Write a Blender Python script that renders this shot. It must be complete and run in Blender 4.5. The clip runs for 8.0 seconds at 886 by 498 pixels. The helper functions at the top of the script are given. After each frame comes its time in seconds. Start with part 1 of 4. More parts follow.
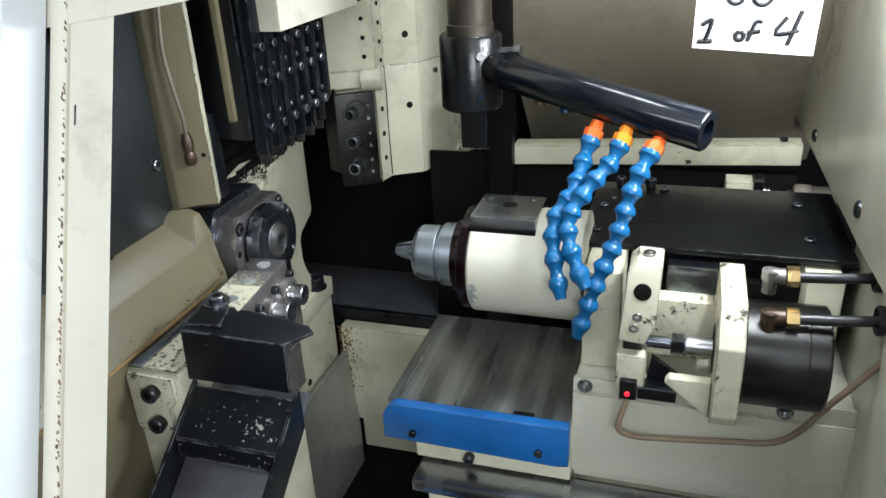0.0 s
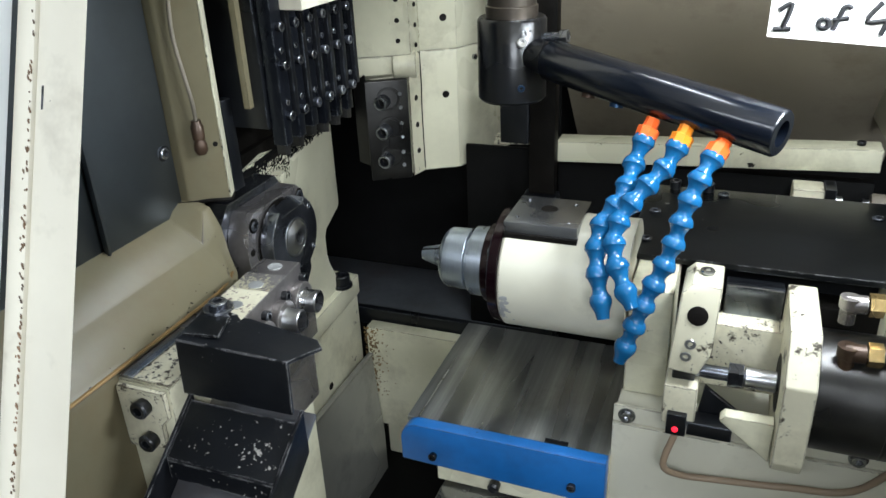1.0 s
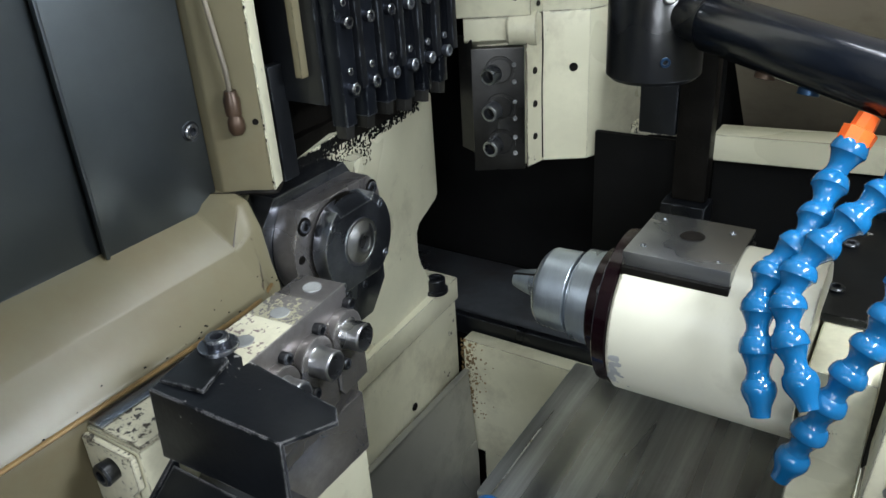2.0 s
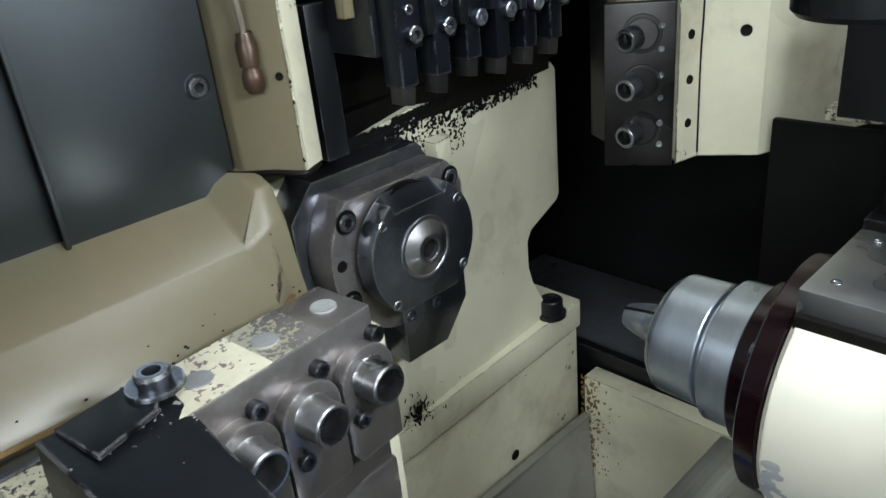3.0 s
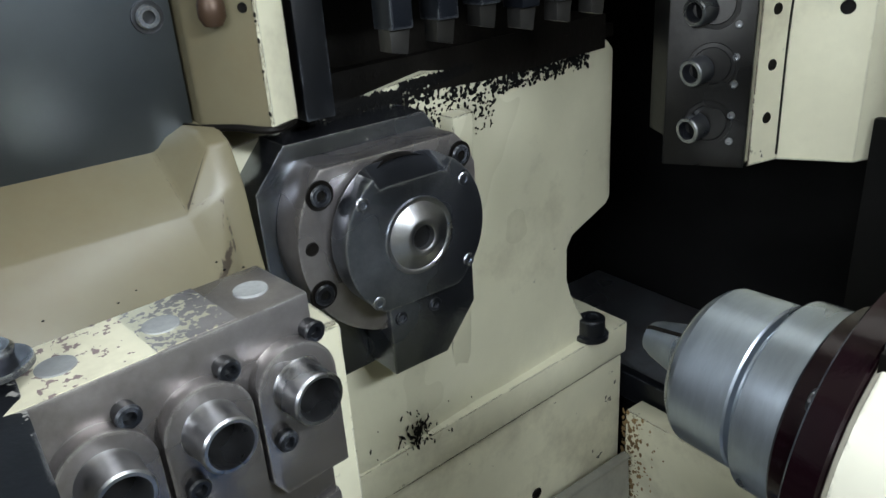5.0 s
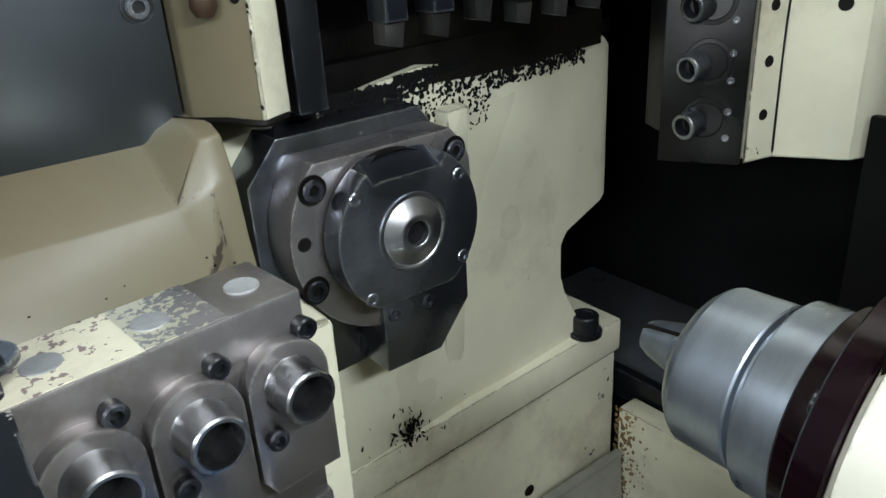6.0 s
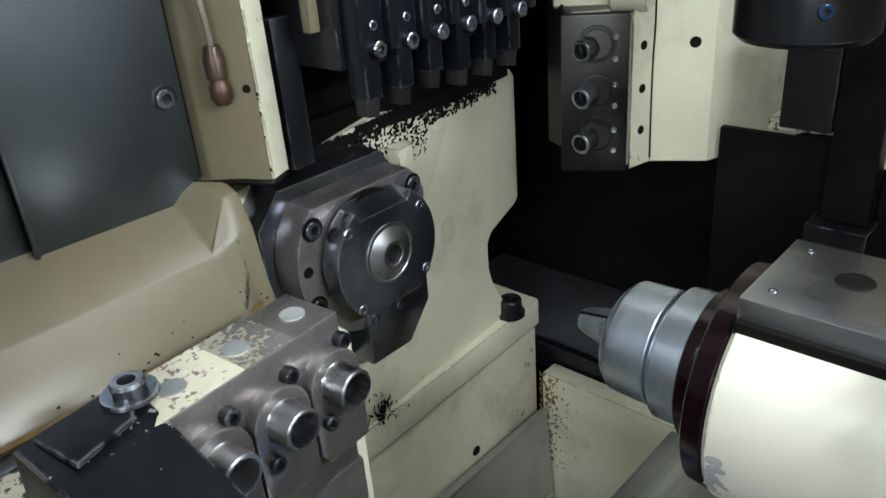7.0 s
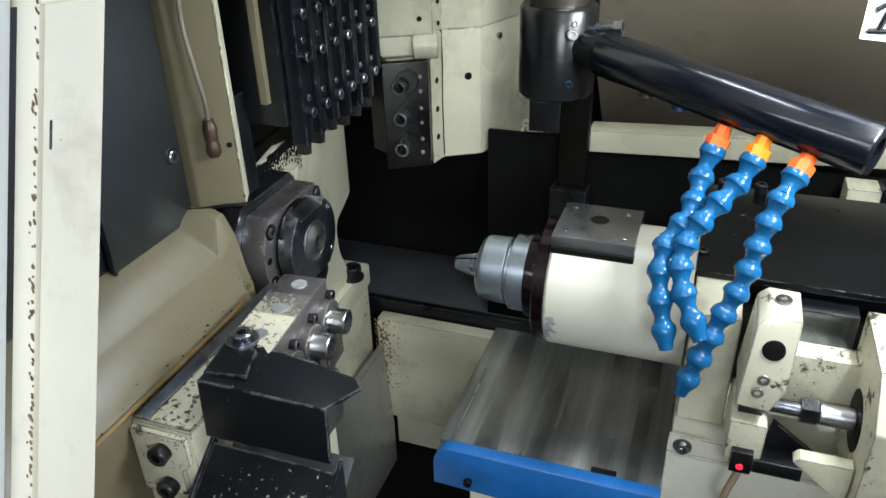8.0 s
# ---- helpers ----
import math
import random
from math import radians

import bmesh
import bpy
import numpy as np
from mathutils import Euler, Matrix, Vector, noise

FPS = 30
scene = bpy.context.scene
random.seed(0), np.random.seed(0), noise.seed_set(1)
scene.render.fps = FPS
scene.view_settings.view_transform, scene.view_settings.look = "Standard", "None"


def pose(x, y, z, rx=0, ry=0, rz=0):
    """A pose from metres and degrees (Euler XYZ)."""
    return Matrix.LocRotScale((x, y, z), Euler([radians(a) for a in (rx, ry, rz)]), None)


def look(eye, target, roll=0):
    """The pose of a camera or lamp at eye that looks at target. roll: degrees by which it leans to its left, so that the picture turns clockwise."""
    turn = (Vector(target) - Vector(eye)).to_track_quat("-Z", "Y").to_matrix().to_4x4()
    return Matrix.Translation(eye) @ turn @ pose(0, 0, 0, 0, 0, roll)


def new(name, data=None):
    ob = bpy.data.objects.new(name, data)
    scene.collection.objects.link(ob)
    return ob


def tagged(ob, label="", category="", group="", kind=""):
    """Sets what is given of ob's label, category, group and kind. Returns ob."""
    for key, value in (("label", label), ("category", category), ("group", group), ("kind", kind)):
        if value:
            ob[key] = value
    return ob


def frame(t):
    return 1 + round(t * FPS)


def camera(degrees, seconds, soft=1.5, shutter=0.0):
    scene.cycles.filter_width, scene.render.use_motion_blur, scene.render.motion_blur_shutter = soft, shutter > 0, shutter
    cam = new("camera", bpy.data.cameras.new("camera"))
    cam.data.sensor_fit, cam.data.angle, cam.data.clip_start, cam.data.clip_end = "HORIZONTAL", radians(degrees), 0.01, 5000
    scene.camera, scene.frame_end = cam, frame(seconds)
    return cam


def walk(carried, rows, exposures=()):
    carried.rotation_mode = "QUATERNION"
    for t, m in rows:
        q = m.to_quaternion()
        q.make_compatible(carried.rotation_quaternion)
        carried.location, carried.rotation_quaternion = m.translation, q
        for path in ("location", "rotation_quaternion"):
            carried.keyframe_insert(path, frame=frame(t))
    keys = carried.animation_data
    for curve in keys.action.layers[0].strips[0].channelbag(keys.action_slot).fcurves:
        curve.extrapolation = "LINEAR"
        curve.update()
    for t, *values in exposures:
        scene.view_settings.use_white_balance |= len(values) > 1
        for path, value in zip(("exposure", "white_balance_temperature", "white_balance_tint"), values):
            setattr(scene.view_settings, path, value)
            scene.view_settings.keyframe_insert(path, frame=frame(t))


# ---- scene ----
cam = camera(60.0, 8.0)
PATH = [
    (0, (0.457, -0.717, 1.406), (-0.118, 1.004, 0.565), -3.1),
    (0.5, (0.448, -0.698, 1.398), (-0.137, 1.019, 0.556), -2.6),
    (1, (0.443, -0.64, 1.387), (-0.231, 1.034, 0.526), -2.6),
    (1.5, (0.437, -0.551, 1.37), (-0.401, 1.031, 0.479), -3.5),
    (2, (0.404, -0.451, 1.339), (-0.592, 1.026, 0.43), -3.8),
    (2.2, (0.392, -0.416, 1.327), (-0.666, 1.012, 0.41), -4.2),
    (3.3, (0.346, -0.264, 1.242), (-1.06, 0.886, 0.407), -6.0),
    (3.5, (0.345, -0.25, 1.235), (-1.094, 0.865, 0.407), -5.7),
    (4, (0.326, -0.23, 1.21), (-1.139, 0.877, 0.416), -5.0),
    (4.5, (0.326, -0.218, 1.207), (-1.154, 0.862, 0.405), -4.3),
    (6, (0.32, -0.211, 1.205), (-1.139, 0.884, 0.385), -3.5),
    (6.5, (0.332, -0.221, 1.219), (-1.137, 0.859, 0.397), -5.2),
    (7, (0.359, -0.304, 1.274), (-0.891, 0.984, 0.392), -4.8),
    (7.5, (0.379, -0.44, 1.345), (-0.544, 1.07, 0.414), -3.2),
    (8, (0.367, -0.58, 1.409), (-0.243, 1.055, 0.433), -1.7),
]
walk(cam, [(t, look(eye, target, roll)) for t, eye, target, roll in PATH])

# ---- world and lights ----
world = bpy.data.worlds.new("world")
scene.world = world
world.use_nodes = True
world.node_tree.nodes["Background"].inputs[0].default_value = (0.80, 0.90, 1.0, 1)
world.node_tree.nodes["Background"].inputs[1].default_value = 0.06


def area_lamp(name, eye, target, sx, sy, watts, colour):
    data = bpy.data.lights.new(name, "AREA")
    data.shape, data.size, data.size_y, data.energy, data.color = "RECTANGLE", sx, sy, watts, colour
    ob = new(name, data)
    ob.matrix_world = look(eye, target)
    return ob


area_lamp("hall_tube_light", (1.25, -2.05, 1.85), (0.05, 0.05, 1.0), 0.9, 0.35, 30, (0.90, 0.97, 1.05))
area_lamp("hall_tube_light", (0.45, -1.45, 1.95), (0.3, 0.0, 1.1), 1.6, 0.10, 11, (0.90, 0.97, 1.05))
area_lamp("machine_work_light", (0.590, -0.06, 1.39), (0.0, 0.04, 1.0), 0.28, 0.03, 4.3, (0.90, 0.98, 1.06))
area_lamp("roof_tube_light", (0.30, 0.05, 1.70), (0.28, 0.03, 1.0), 0.40, 0.025, 2.6, (0.90, 0.98, 1.06))

# ---- materials ----


def material(name, colour, rough=0.5, metal=0.0, grain=0.12, size=40.0, bump=0.05, chips=0.0, chip_colour=(0.02, 0.018, 0.015), grime=0.0,
             grime_colour=(0.10, 0.07, 0.035), streak=None, rough_vary=0.12, coat=0.0, chip_size=90.0, spec=0.5, worn=0.0, worn_colour=(0.045, 0.035, 0.025)):
    m = bpy.data.materials.new(name)
    m.use_nodes = True
    nt = m.node_tree
    bsdf = nt.nodes["Principled BSDF"]
    bsdf.inputs["Metallic"].default_value = metal
    bsdf.inputs["Coat Weight"].default_value = coat
    bsdf.inputs["Specular IOR Level"].default_value = spec
    coord = nt.nodes.new("ShaderNodeNewGeometry").outputs["Position"]

    def noise_at(scale, detail=4.0, rough_n=0.6, vec=None):
        n = nt.nodes.new("ShaderNodeTexNoise")
        n.inputs["Scale"].default_value, n.inputs["Detail"].default_value, n.inputs["Roughness"].default_value = scale, detail, rough_n
        nt.links.new(vec or coord, n.inputs["Vector"])
        return n.outputs["Fac"]

    def ramp(fac, a, b, lo=0.0, hi=1.0):
        r = nt.nodes.new("ShaderNodeMapRange")
        r.inputs["From Min"].default_value, r.inputs["From Max"].default_value = a, b
        r.inputs["To Min"].default_value, r.inputs["To Max"].default_value = lo, hi
        nt.links.new(fac, r.inputs["Value"])
        return r.outputs["Result"]

    def mix(fac, a, b):
        x = nt.nodes.new("ShaderNodeMix")
        x.data_type = "RGBA"
        for sock, v in ((x.inputs["A"], a), (x.inputs["B"], b)):
            if isinstance(v, tuple):
                sock.default_value = (*v[:3], 1)
            else:
                nt.links.new(v, sock)
        nt.links.new(fac, x.inputs["Factor"])
        return x.outputs["Result"]

    vec = None
    if streak:
        mp = nt.nodes.new("ShaderNodeMapping")
        mp.inputs["Scale"].default_value = streak
        nt.links.new(coord, mp.inputs["Vector"])
        vec = mp.outputs["Vector"]
    fine = noise_at(size * 6, 5.0, 0.65, vec)
    broad = noise_at(size * 0.35, 3.0, 0.55, vec)
    dark = tuple(c * (1 - grain * 1.6) for c in colour)
    light = tuple(min(1, c * (1 + grain)) for c in colour)
    col = mix(ramp(broad, 0.35, 0.65), dark, light)
    col = mix(ramp(fine, 0.3, 0.7, 0.0, 0.35), col, dark)
    rgh = ramp(broad, 0.3, 0.7, max(0.03, rough - rough_vary), min(1, rough + rough_vary))
    if grime:
        g = noise_at(7.0, 6.0, 0.7)
        col = mix(ramp(g, 0.62 - grime * 0.25, 0.85 - grime * 0.1, 0.0, 0.6), col, grime_colour)
    if chips:
        c1 = noise_at(chip_size, 3.0, 0.6)
        c2 = noise_at(9.0, 2.0, 0.5)
        add = nt.nodes.new("ShaderNodeMath")
        add.operation = "ADD"
        nt.links.new(c1, add.inputs[0])
        nt.links.new(c2, add.inputs[1])
        edge = 1.42 - 0.12 * chips
        col = mix(ramp(add.outputs[0], edge, edge + 0.02), col, chip_colour)
    if worn:
        # paint or finish rubbed off along sharp edges
        bev = nt.nodes.new("ShaderNodeBevel")
        bev.samples = 3
        bev.inputs["Radius"].default_value = 0.0022
        dot = nt.nodes.new("ShaderNodeVectorMath")
        dot.operation = "DOT_PRODUCT"
        nt.links.new(bev.outputs["Normal"], dot.inputs[0])
        nt.links.new(nt.nodes.new("ShaderNodeNewGeometry").outputs["True Normal"], dot.inputs[1])
        rub = ramp(dot.outputs["Value"], 0.995, 0.90, 0.0, 0.30)
        spots = nt.nodes.new("ShaderNodeMath")
        spots.operation = "ADD"
        nt.links.new(rub, spots.inputs[0])
        nt.links.new(noise_at(55.0, 5.0, 0.7), spots.inputs[1])
        start = 0.86 - 0.16 * worn
        col = mix(ramp(spots.outputs[0], start, start + 0.05), col, worn_colour)
    nt.links.new(col, bsdf.inputs["Base Color"])
    nt.links.new(rgh, bsdf.inputs["Roughness"])
    b = nt.nodes.new("ShaderNodeBump")
    b.inputs["Strength"].default_value, b.inputs["Distance"].default_value = bump, 0.002
    nt.links.new(fine, b.inputs["Height"])
    nt.links.new(b.outputs["Normal"], bsdf.inputs["Normal"])
    return m


CREAM = material("cream_paint", (0.67, 0.65, 0.49), 0.34, grain=0.09, size=14, chips=0.6, grime=0.4, worn=1.0)
CREAM_CLEAN = material("cream_sheet_paint", (0.61, 0.595, 0.49), 0.34, grain=0.07, size=10, grime=0.3, chips=0.35, worn=0.8)
CREAM_WORN = material("worn_cream_paint", (0.66, 0.63, 0.48), 0.42, grain=0.1, size=20, chips=2.1, chip_colour=(0.06, 0.055, 0.05), chip_size=260, worn=1.6, grime=0.3)
CREAM_PATCH = material("chipped_cream_paint", (0.66, 0.63, 0.48), 0.42, grain=0.1, size=20, chips=1.4, chip_colour=(0.20, 0.15, 0.145), chip_size=210, grime=0.3)
CREAM_FLAKED = material("flaked_paint_on_steel", (0.335, 0.315, 0.31), 0.32, 0.6, grain=0.3, size=30, chips=3.0, chip_colour=(0.66, 0.63, 0.48), chip_size=330)
# Oily cream paint, made darker so its colour carries the shade on it.
CREAM_OILED_SHADED = material("oily_cream_paint_with_shade", (0.160, 0.142, 0.088), 0.34, grain=0.12, size=10, chips=0.5, grime=0.6, grime_colour=(0.13, 0.085, 0.035), worn=0.5)
WALL_BEIGE = material("dull_beige_sheet", (0.40, 0.35, 0.27), 0.45, grain=0.1, size=6, grime=0.5)
FRAME_WHITE = material("off_white_door_paint", (0.74, 0.70, 0.58), 0.4, grain=0.05, size=12, grime=0.3, chips=0.5)
PANEL_GREY = material("grey_sheet_steel", (0.125, 0.142, 0.155), 0.34, 0.92, grain=0.12, size=8, bump=0.02)
STEEL_DARK = material("oily_dark_steel", (0.24, 0.26, 0.30), 0.26, 0.95, grain=0.3, size=34, rough_vary=0.14, bump=0.10, grime=0.35, grime_colour=(0.05, 0.03, 0.02), worn=0.9, worn_colour=(0.62, 0.64, 0.67))
OILY_BLOCK = material("black_oiled_tool_steel", (0.055, 0.054, 0.052), 0.34, 0.8, grain=0.3, size=30, rough_vary=0.12)
STEEL_BROWN = material("browned_ground_steel", (0.335, 0.315, 0.31), 0.30, 0.78, grain=0.3, size=30, bump=0.09, grime=0.4, grime_colour=(0.05, 0.03, 0.02), worn=0.8, worn_colour=(0.55, 0.53, 0.5))
STEEL_GREY = material("machined_grey_steel", (0.38, 0.39, 0.40), 0.28, 0.95, grain=0.1, size=40)
STEEL_BRIGHT = material("bright_turned_steel", (0.52, 0.53, 0.55), 0.30, 1.0, grain=0.2, size=50, rough_vary=0.10, bump=0.08)
STEEL_NOSE = material("satin_grey_collet_steel", (0.34, 0.385, 0.435), 0.29, 0.9, grain=0.16, size=40, bump=0.07, streak=(3.0, 0.6, 0.6))
BLACK_OXIDE = material("black_oxide_steel", (0.007, 0.008, 0.010), 0.32, 0.1, grain=0.4, size=14, rough_vary=0.10, bump=0.12, worn=0.45, worn_colour=(0.10, 0.11, 0.13))
TOOL_BLUE = material("blued_tool_shank_steel", (0.022, 0.026, 0.036), 0.28, 0.8, grain=0.3, size=24, rough_vary=0.12, bump=0.08, worn=0.4, worn_colour=(0.22, 0.24, 0.27))
BLACK_GLOSS = material("gloss_black_pipe_paint", (0.004, 0.006, 0.011), 0.2, 0.0, grain=0.3, size=12, rough_vary=0.05, bump=0.03)
TUBE_GREY = material("dull_grey_plastic_tube", (0.20, 0.175, 0.135), 0.6, grain=0.2, size=40)
CHUTE_STEEL = material("bare_blue_grey_sheet", (0.24, 0.26, 0.29), 0.34, 0.75, grain=0.2, size=12, rough_vary=0.14, grime=0.5, grime_colour=(0.16, 0.08, 0.045))
STEEL_BLUE = material("blued_steel", (0.03, 0.07, 0.14), 0.3, 0.7, grain=0.2, size=40)
TAN_STAIN = material("tan_oil_residue", (0.30, 0.19, 0.075), 0.5, grain=0.35, size=40, bump=0.3)
BLACK_SHEET = material("black_painted_sheet", (0.006, 0.007, 0.009), 0.36, 0.0, spec=0.22, grain=0.3, size=20, chips=1.15, chip_size=240.0, chip_colour=(0.30, 0.29, 0.27), worn=0.7, worn_colour=(0.16, 0.16, 0.165), bump=0.12)
BLACK_PLATE = material("smooth_black_sheet_paint", (0.006, 0.007, 0.008), 0.34, 0.0, spec=0.24, grain=0.3, size=12, chips=0.3, chip_colour=(0.2, 0.2, 0.19), bump=0.06, worn=0.7, worn_colour=(0.16, 0.16, 0.165))
# Black for oil grime, and for shade painted in holes and under the plate.
BLACK_OIL_SHADE = material("black_oil_grime_and_shade", (0.007, 0.006, 0.005), 0.5, 0.0, grain=0.4, size=30, bump=0.3, spec=0.14)
# Near-black colour holds the interior's shade; the sludge and seam use it as well.
DARK_INSIDE = material("black_interior_shade_and_sludge", (0.005, 0.005, 0.005), 0.6, 0.0, grain=0.4, size=10, spec=0.12)
PURPLE_RING = material("dark_plum_anodised_ring", (0.010, 0.0035, 0.0055), 0.15, 0.3, grain=0.15, size=40)
WAY_STEEL = material("streaked_way_cover_steel", (0.36, 0.37, 0.36), 0.30, 0.82, grain=0.38, size=22, streak=(3.2, 0.12, 1.0), rough_vary=0.14, grime=0.3)
BLUE_PAINT = material("bright_blue_plastic", (0.011, 0.145, 0.46), 0.4, grain=0.12, size=14, chips=1.3, grime=0.7, grime_colour=(0.015, 0.025, 0.05), worn=0.9)
HOSE_BLUE = material("blue_hose_plastic", (0.006, 0.105, 0.27), 0.16, grain=0.06, size=60, bump=0.01)
ORANGE = material("orange_nozzle_plastic", (0.95, 0.15, 0.025), 0.4, grain=0.05, size=60)
AMBER = material("amber_nozzle_plastic", (0.95, 0.30, 0.02), 0.4, grain=0.05, size=60)
BRASS = material("dull_brass", (0.42, 0.30, 0.13), 0.3, 0.9, grain=0.15, size=40)
BRASS_DIRTY = material("brown_tarnished_brass", (0.075, 0.045, 0.028), 0.42, 0.4, grain=0.25, size=40)
POST_BROWN = material("brown_oiled_post_steel", (0.10, 0.085, 0.07), 0.34, 0.8, grain=0.3, size=24, grime=0.5)
RUBBER = material("black_rubber_hose", (0.02, 0.02, 0.022), 0.4, grain=0.2, size=40)
CABLE_TAN = material("tan_cable_sheath", (0.30, 0.22, 0.15), 0.5, grain=0.1, size=40)
PAPER = material("white_card", (0.85, 0.85, 0.83), 0.7, grain=0.02, size=10)
INK = material("black_marker_ink", (0.01, 0.01, 0.012), 0.6, grain=0.1, size=40)
WHITE_DOT = material("worn_white_plug_face", (0.36, 0.37, 0.37), 0.5, 0.3, grain=0.3, size=60)
DOOR_WHITE = material("white_enamelled_door", (0.80, 0.84, 0.88), 0.3, grain=0.05, size=5, chips=0.3, chip_size=30)
OILY_SHEET = material("oily_grey_sheet", (0.42, 0.42, 0.38), 0.26, 0.4, grain=0.2, size=5, rough_vary=0.15, grime=0.4, grime_colour=(0.05, 0.055, 0.06))
RUST = material("rust_brown_dirt", (0.24, 0.15, 0.085), 0.7, grain=0.4, size=40, bump=0.3)
FLOOR_GREY = material("grey_shop_concrete", (0.32, 0.32, 0.31), 0.6, grain=0.15, size=3)
RED_LED = bpy.data.materials.new("red_indicator_light")
RED_LED.use_nodes = True
RED_LED.node_tree.nodes["Principled BSDF"].inputs["Base Color"].default_value = (0.8, 0.02, 0.04, 1)
RED_LED.node_tree.nodes["Principled BSDF"].inputs["Emission Color"].default_value = (1.0, 0.015, 0.04, 1)
RED_LED.node_tree.nodes["Principled BSDF"].inputs["Emission Strength"].default_value = 1.6

# ---- mesh helpers ----
BASE = {}


def thing(name, at, label, category, group="", kind=""):
    ob = new(name)
    ob.location = at
    ob.empty_display_size = 0.02
    BASE[ob.name] = Vector(at)
    return tagged(ob, label, category, group, kind)


def part(name, bm, mat, parent=None, label="", smooth=40.0):
    """Links a bmesh, whose places are the world's, as one mesh under a thing or a part."""
    base = BASE[parent.name] if parent else Vector((0, 0, 0))
    bmesh.ops.recalc_face_normals(bm, faces=bm.faces)
    limit = radians(smooth)
    for f in bm.faces:
        f.smooth = True
    for e in bm.edges:
        if len(e.link_faces) != 2 or e.calc_face_angle(0.0) > limit:
            e.smooth = False
    bmesh.ops.translate(bm, verts=bm.verts, vec=-base)
    me = bpy.data.meshes.new(name)
    bm.to_mesh(me)
    bm.free()
    me.materials.append(mat)
    ob = new(name, me)
    if parent:
        ob.parent = parent
    BASE[ob.name] = base
    if label:
        ob["label"] = label
    return ob


def solid(name, bm, mat, label, category, group="", kind=""):
    """A thing that is one mesh."""
    return tagged(part(name, bm, mat), label, category, group, kind)


def merge(*many):
    out = bmesh.new()
    for b in many:
        me = bpy.data.meshes.new("joined")
        b.to_mesh(me)
        b.free()
        out.from_mesh(me)
        bpy.data.meshes.remove(me)
    return out


def bevelled(bm, width, segments=2, angle=30):
    if width:
        edges = [e for e in bm.edges if len(e.link_faces) == 2 and e.calc_face_angle(0.0) > radians(angle)]
        bmesh.ops.bevel(bm, geom=edges, offset=width, segments=segments, affect="EDGES", profile=0.6, clamp_overlap=True)
    return bm


def box(x0, x1, y0, y1, z0, z1, bevel=0.0015, m=None):
    bm = bmesh.new()
    bmesh.ops.create_cube(bm, size=1, matrix=Matrix.Translation(((x0 + x1) / 2, (y0 + y1) / 2, (z0 + z1) / 2)) @ Matrix.Diagonal((x1 - x0, y1 - y0, z1 - z0, 1)))
    bevelled(bm, bevel)
    if m:
        bmesh.ops.transform(bm, matrix=m, verts=bm.verts)
    return bm


def prism(points, axis, lo, hi, bevel=0.0015, m=None):
    """A polygon drawn out along an axis: (y, z) along x, (x, z) along y, (x, y) along z."""
    bm = bmesh.new()

    def place(a, b, c):
        return {"x": (c, a, b), "y": (a, c, b), "z": (a, b, c)}[axis]

    low = [bm.verts.new(place(a, b, lo)) for a, b in points]
    high = [bm.verts.new(place(a, b, hi)) for a, b in points]
    n = len(points)
    bm.faces.new(low)
    bm.faces.new(high[::-1])
    for i in range(n):
        bm.faces.new((low[i], high[i], high[(i + 1) % n], low[(i + 1) % n]))
    bmesh.ops.recalc_face_normals(bm, faces=bm.faces)
    bevelled(bm, bevel)
    if m:
        bmesh.ops.transform(bm, matrix=m, verts=bm.verts)
    return bm


def hull(points, bevel=0.0015):
    bm = bmesh.new()
    for p in points:
        bm.verts.new(p)
    got = bmesh.ops.convex_hull(bm, input=bm.verts)
    bmesh.ops.delete(bm, geom=[v for v in got["geom_interior"] if isinstance(v, bmesh.types.BMVert)], context="VERTS")
    bmesh.ops.dissolve_limit(bm, angle_limit=radians(2), verts=bm.verts, edges=bm.edges)
    return bevelled(bm, bevel)


def lathe(profile, at, way, segments=32, turn=0.0):
    """(distance along the way, radius) pairs spun round an axis; ends with radius 0 close."""
    bm = bmesh.new()
    m = Matrix.Translation(at) @ Vector(way).to_track_quat("Z", "Y").to_matrix().to_4x4()
    rings = []
    for a, r in profile:
        if r <= 1e-6:
            rings.append([bm.verts.new(m @ Vector((0, 0, a)))])
        else:
            rings.append([bm.verts.new(m @ Vector((r * math.cos(2 * math.pi * k / segments + turn), r * math.sin(2 * math.pi * k / segments + turn), a))) for k in range(segments)])
    for p, q in zip(rings, rings[1:]):
        for k in range(segments):
            j = (k + 1) % segments
            if len(p) == 1 and len(q) == 1:
                continue
            if len(p) == 1:
                bm.faces.new((p[0], q[k], q[j]))
            elif len(q) == 1:
                bm.faces.new((p[k], q[0], p[j]))
            else:
                bm.faces.new((p[k], q[k], q[j], p[j]))
    return bm


def rod(a, b, r, segments=24, edge=0.0008):
    a, b = Vector(a), Vector(b)
    d = (b - a).length
    return lathe([(0, 0), (0, r - edge), (edge, r), (d - edge, r), (d, r - edge), (d, 0)], a, b - a, segments)


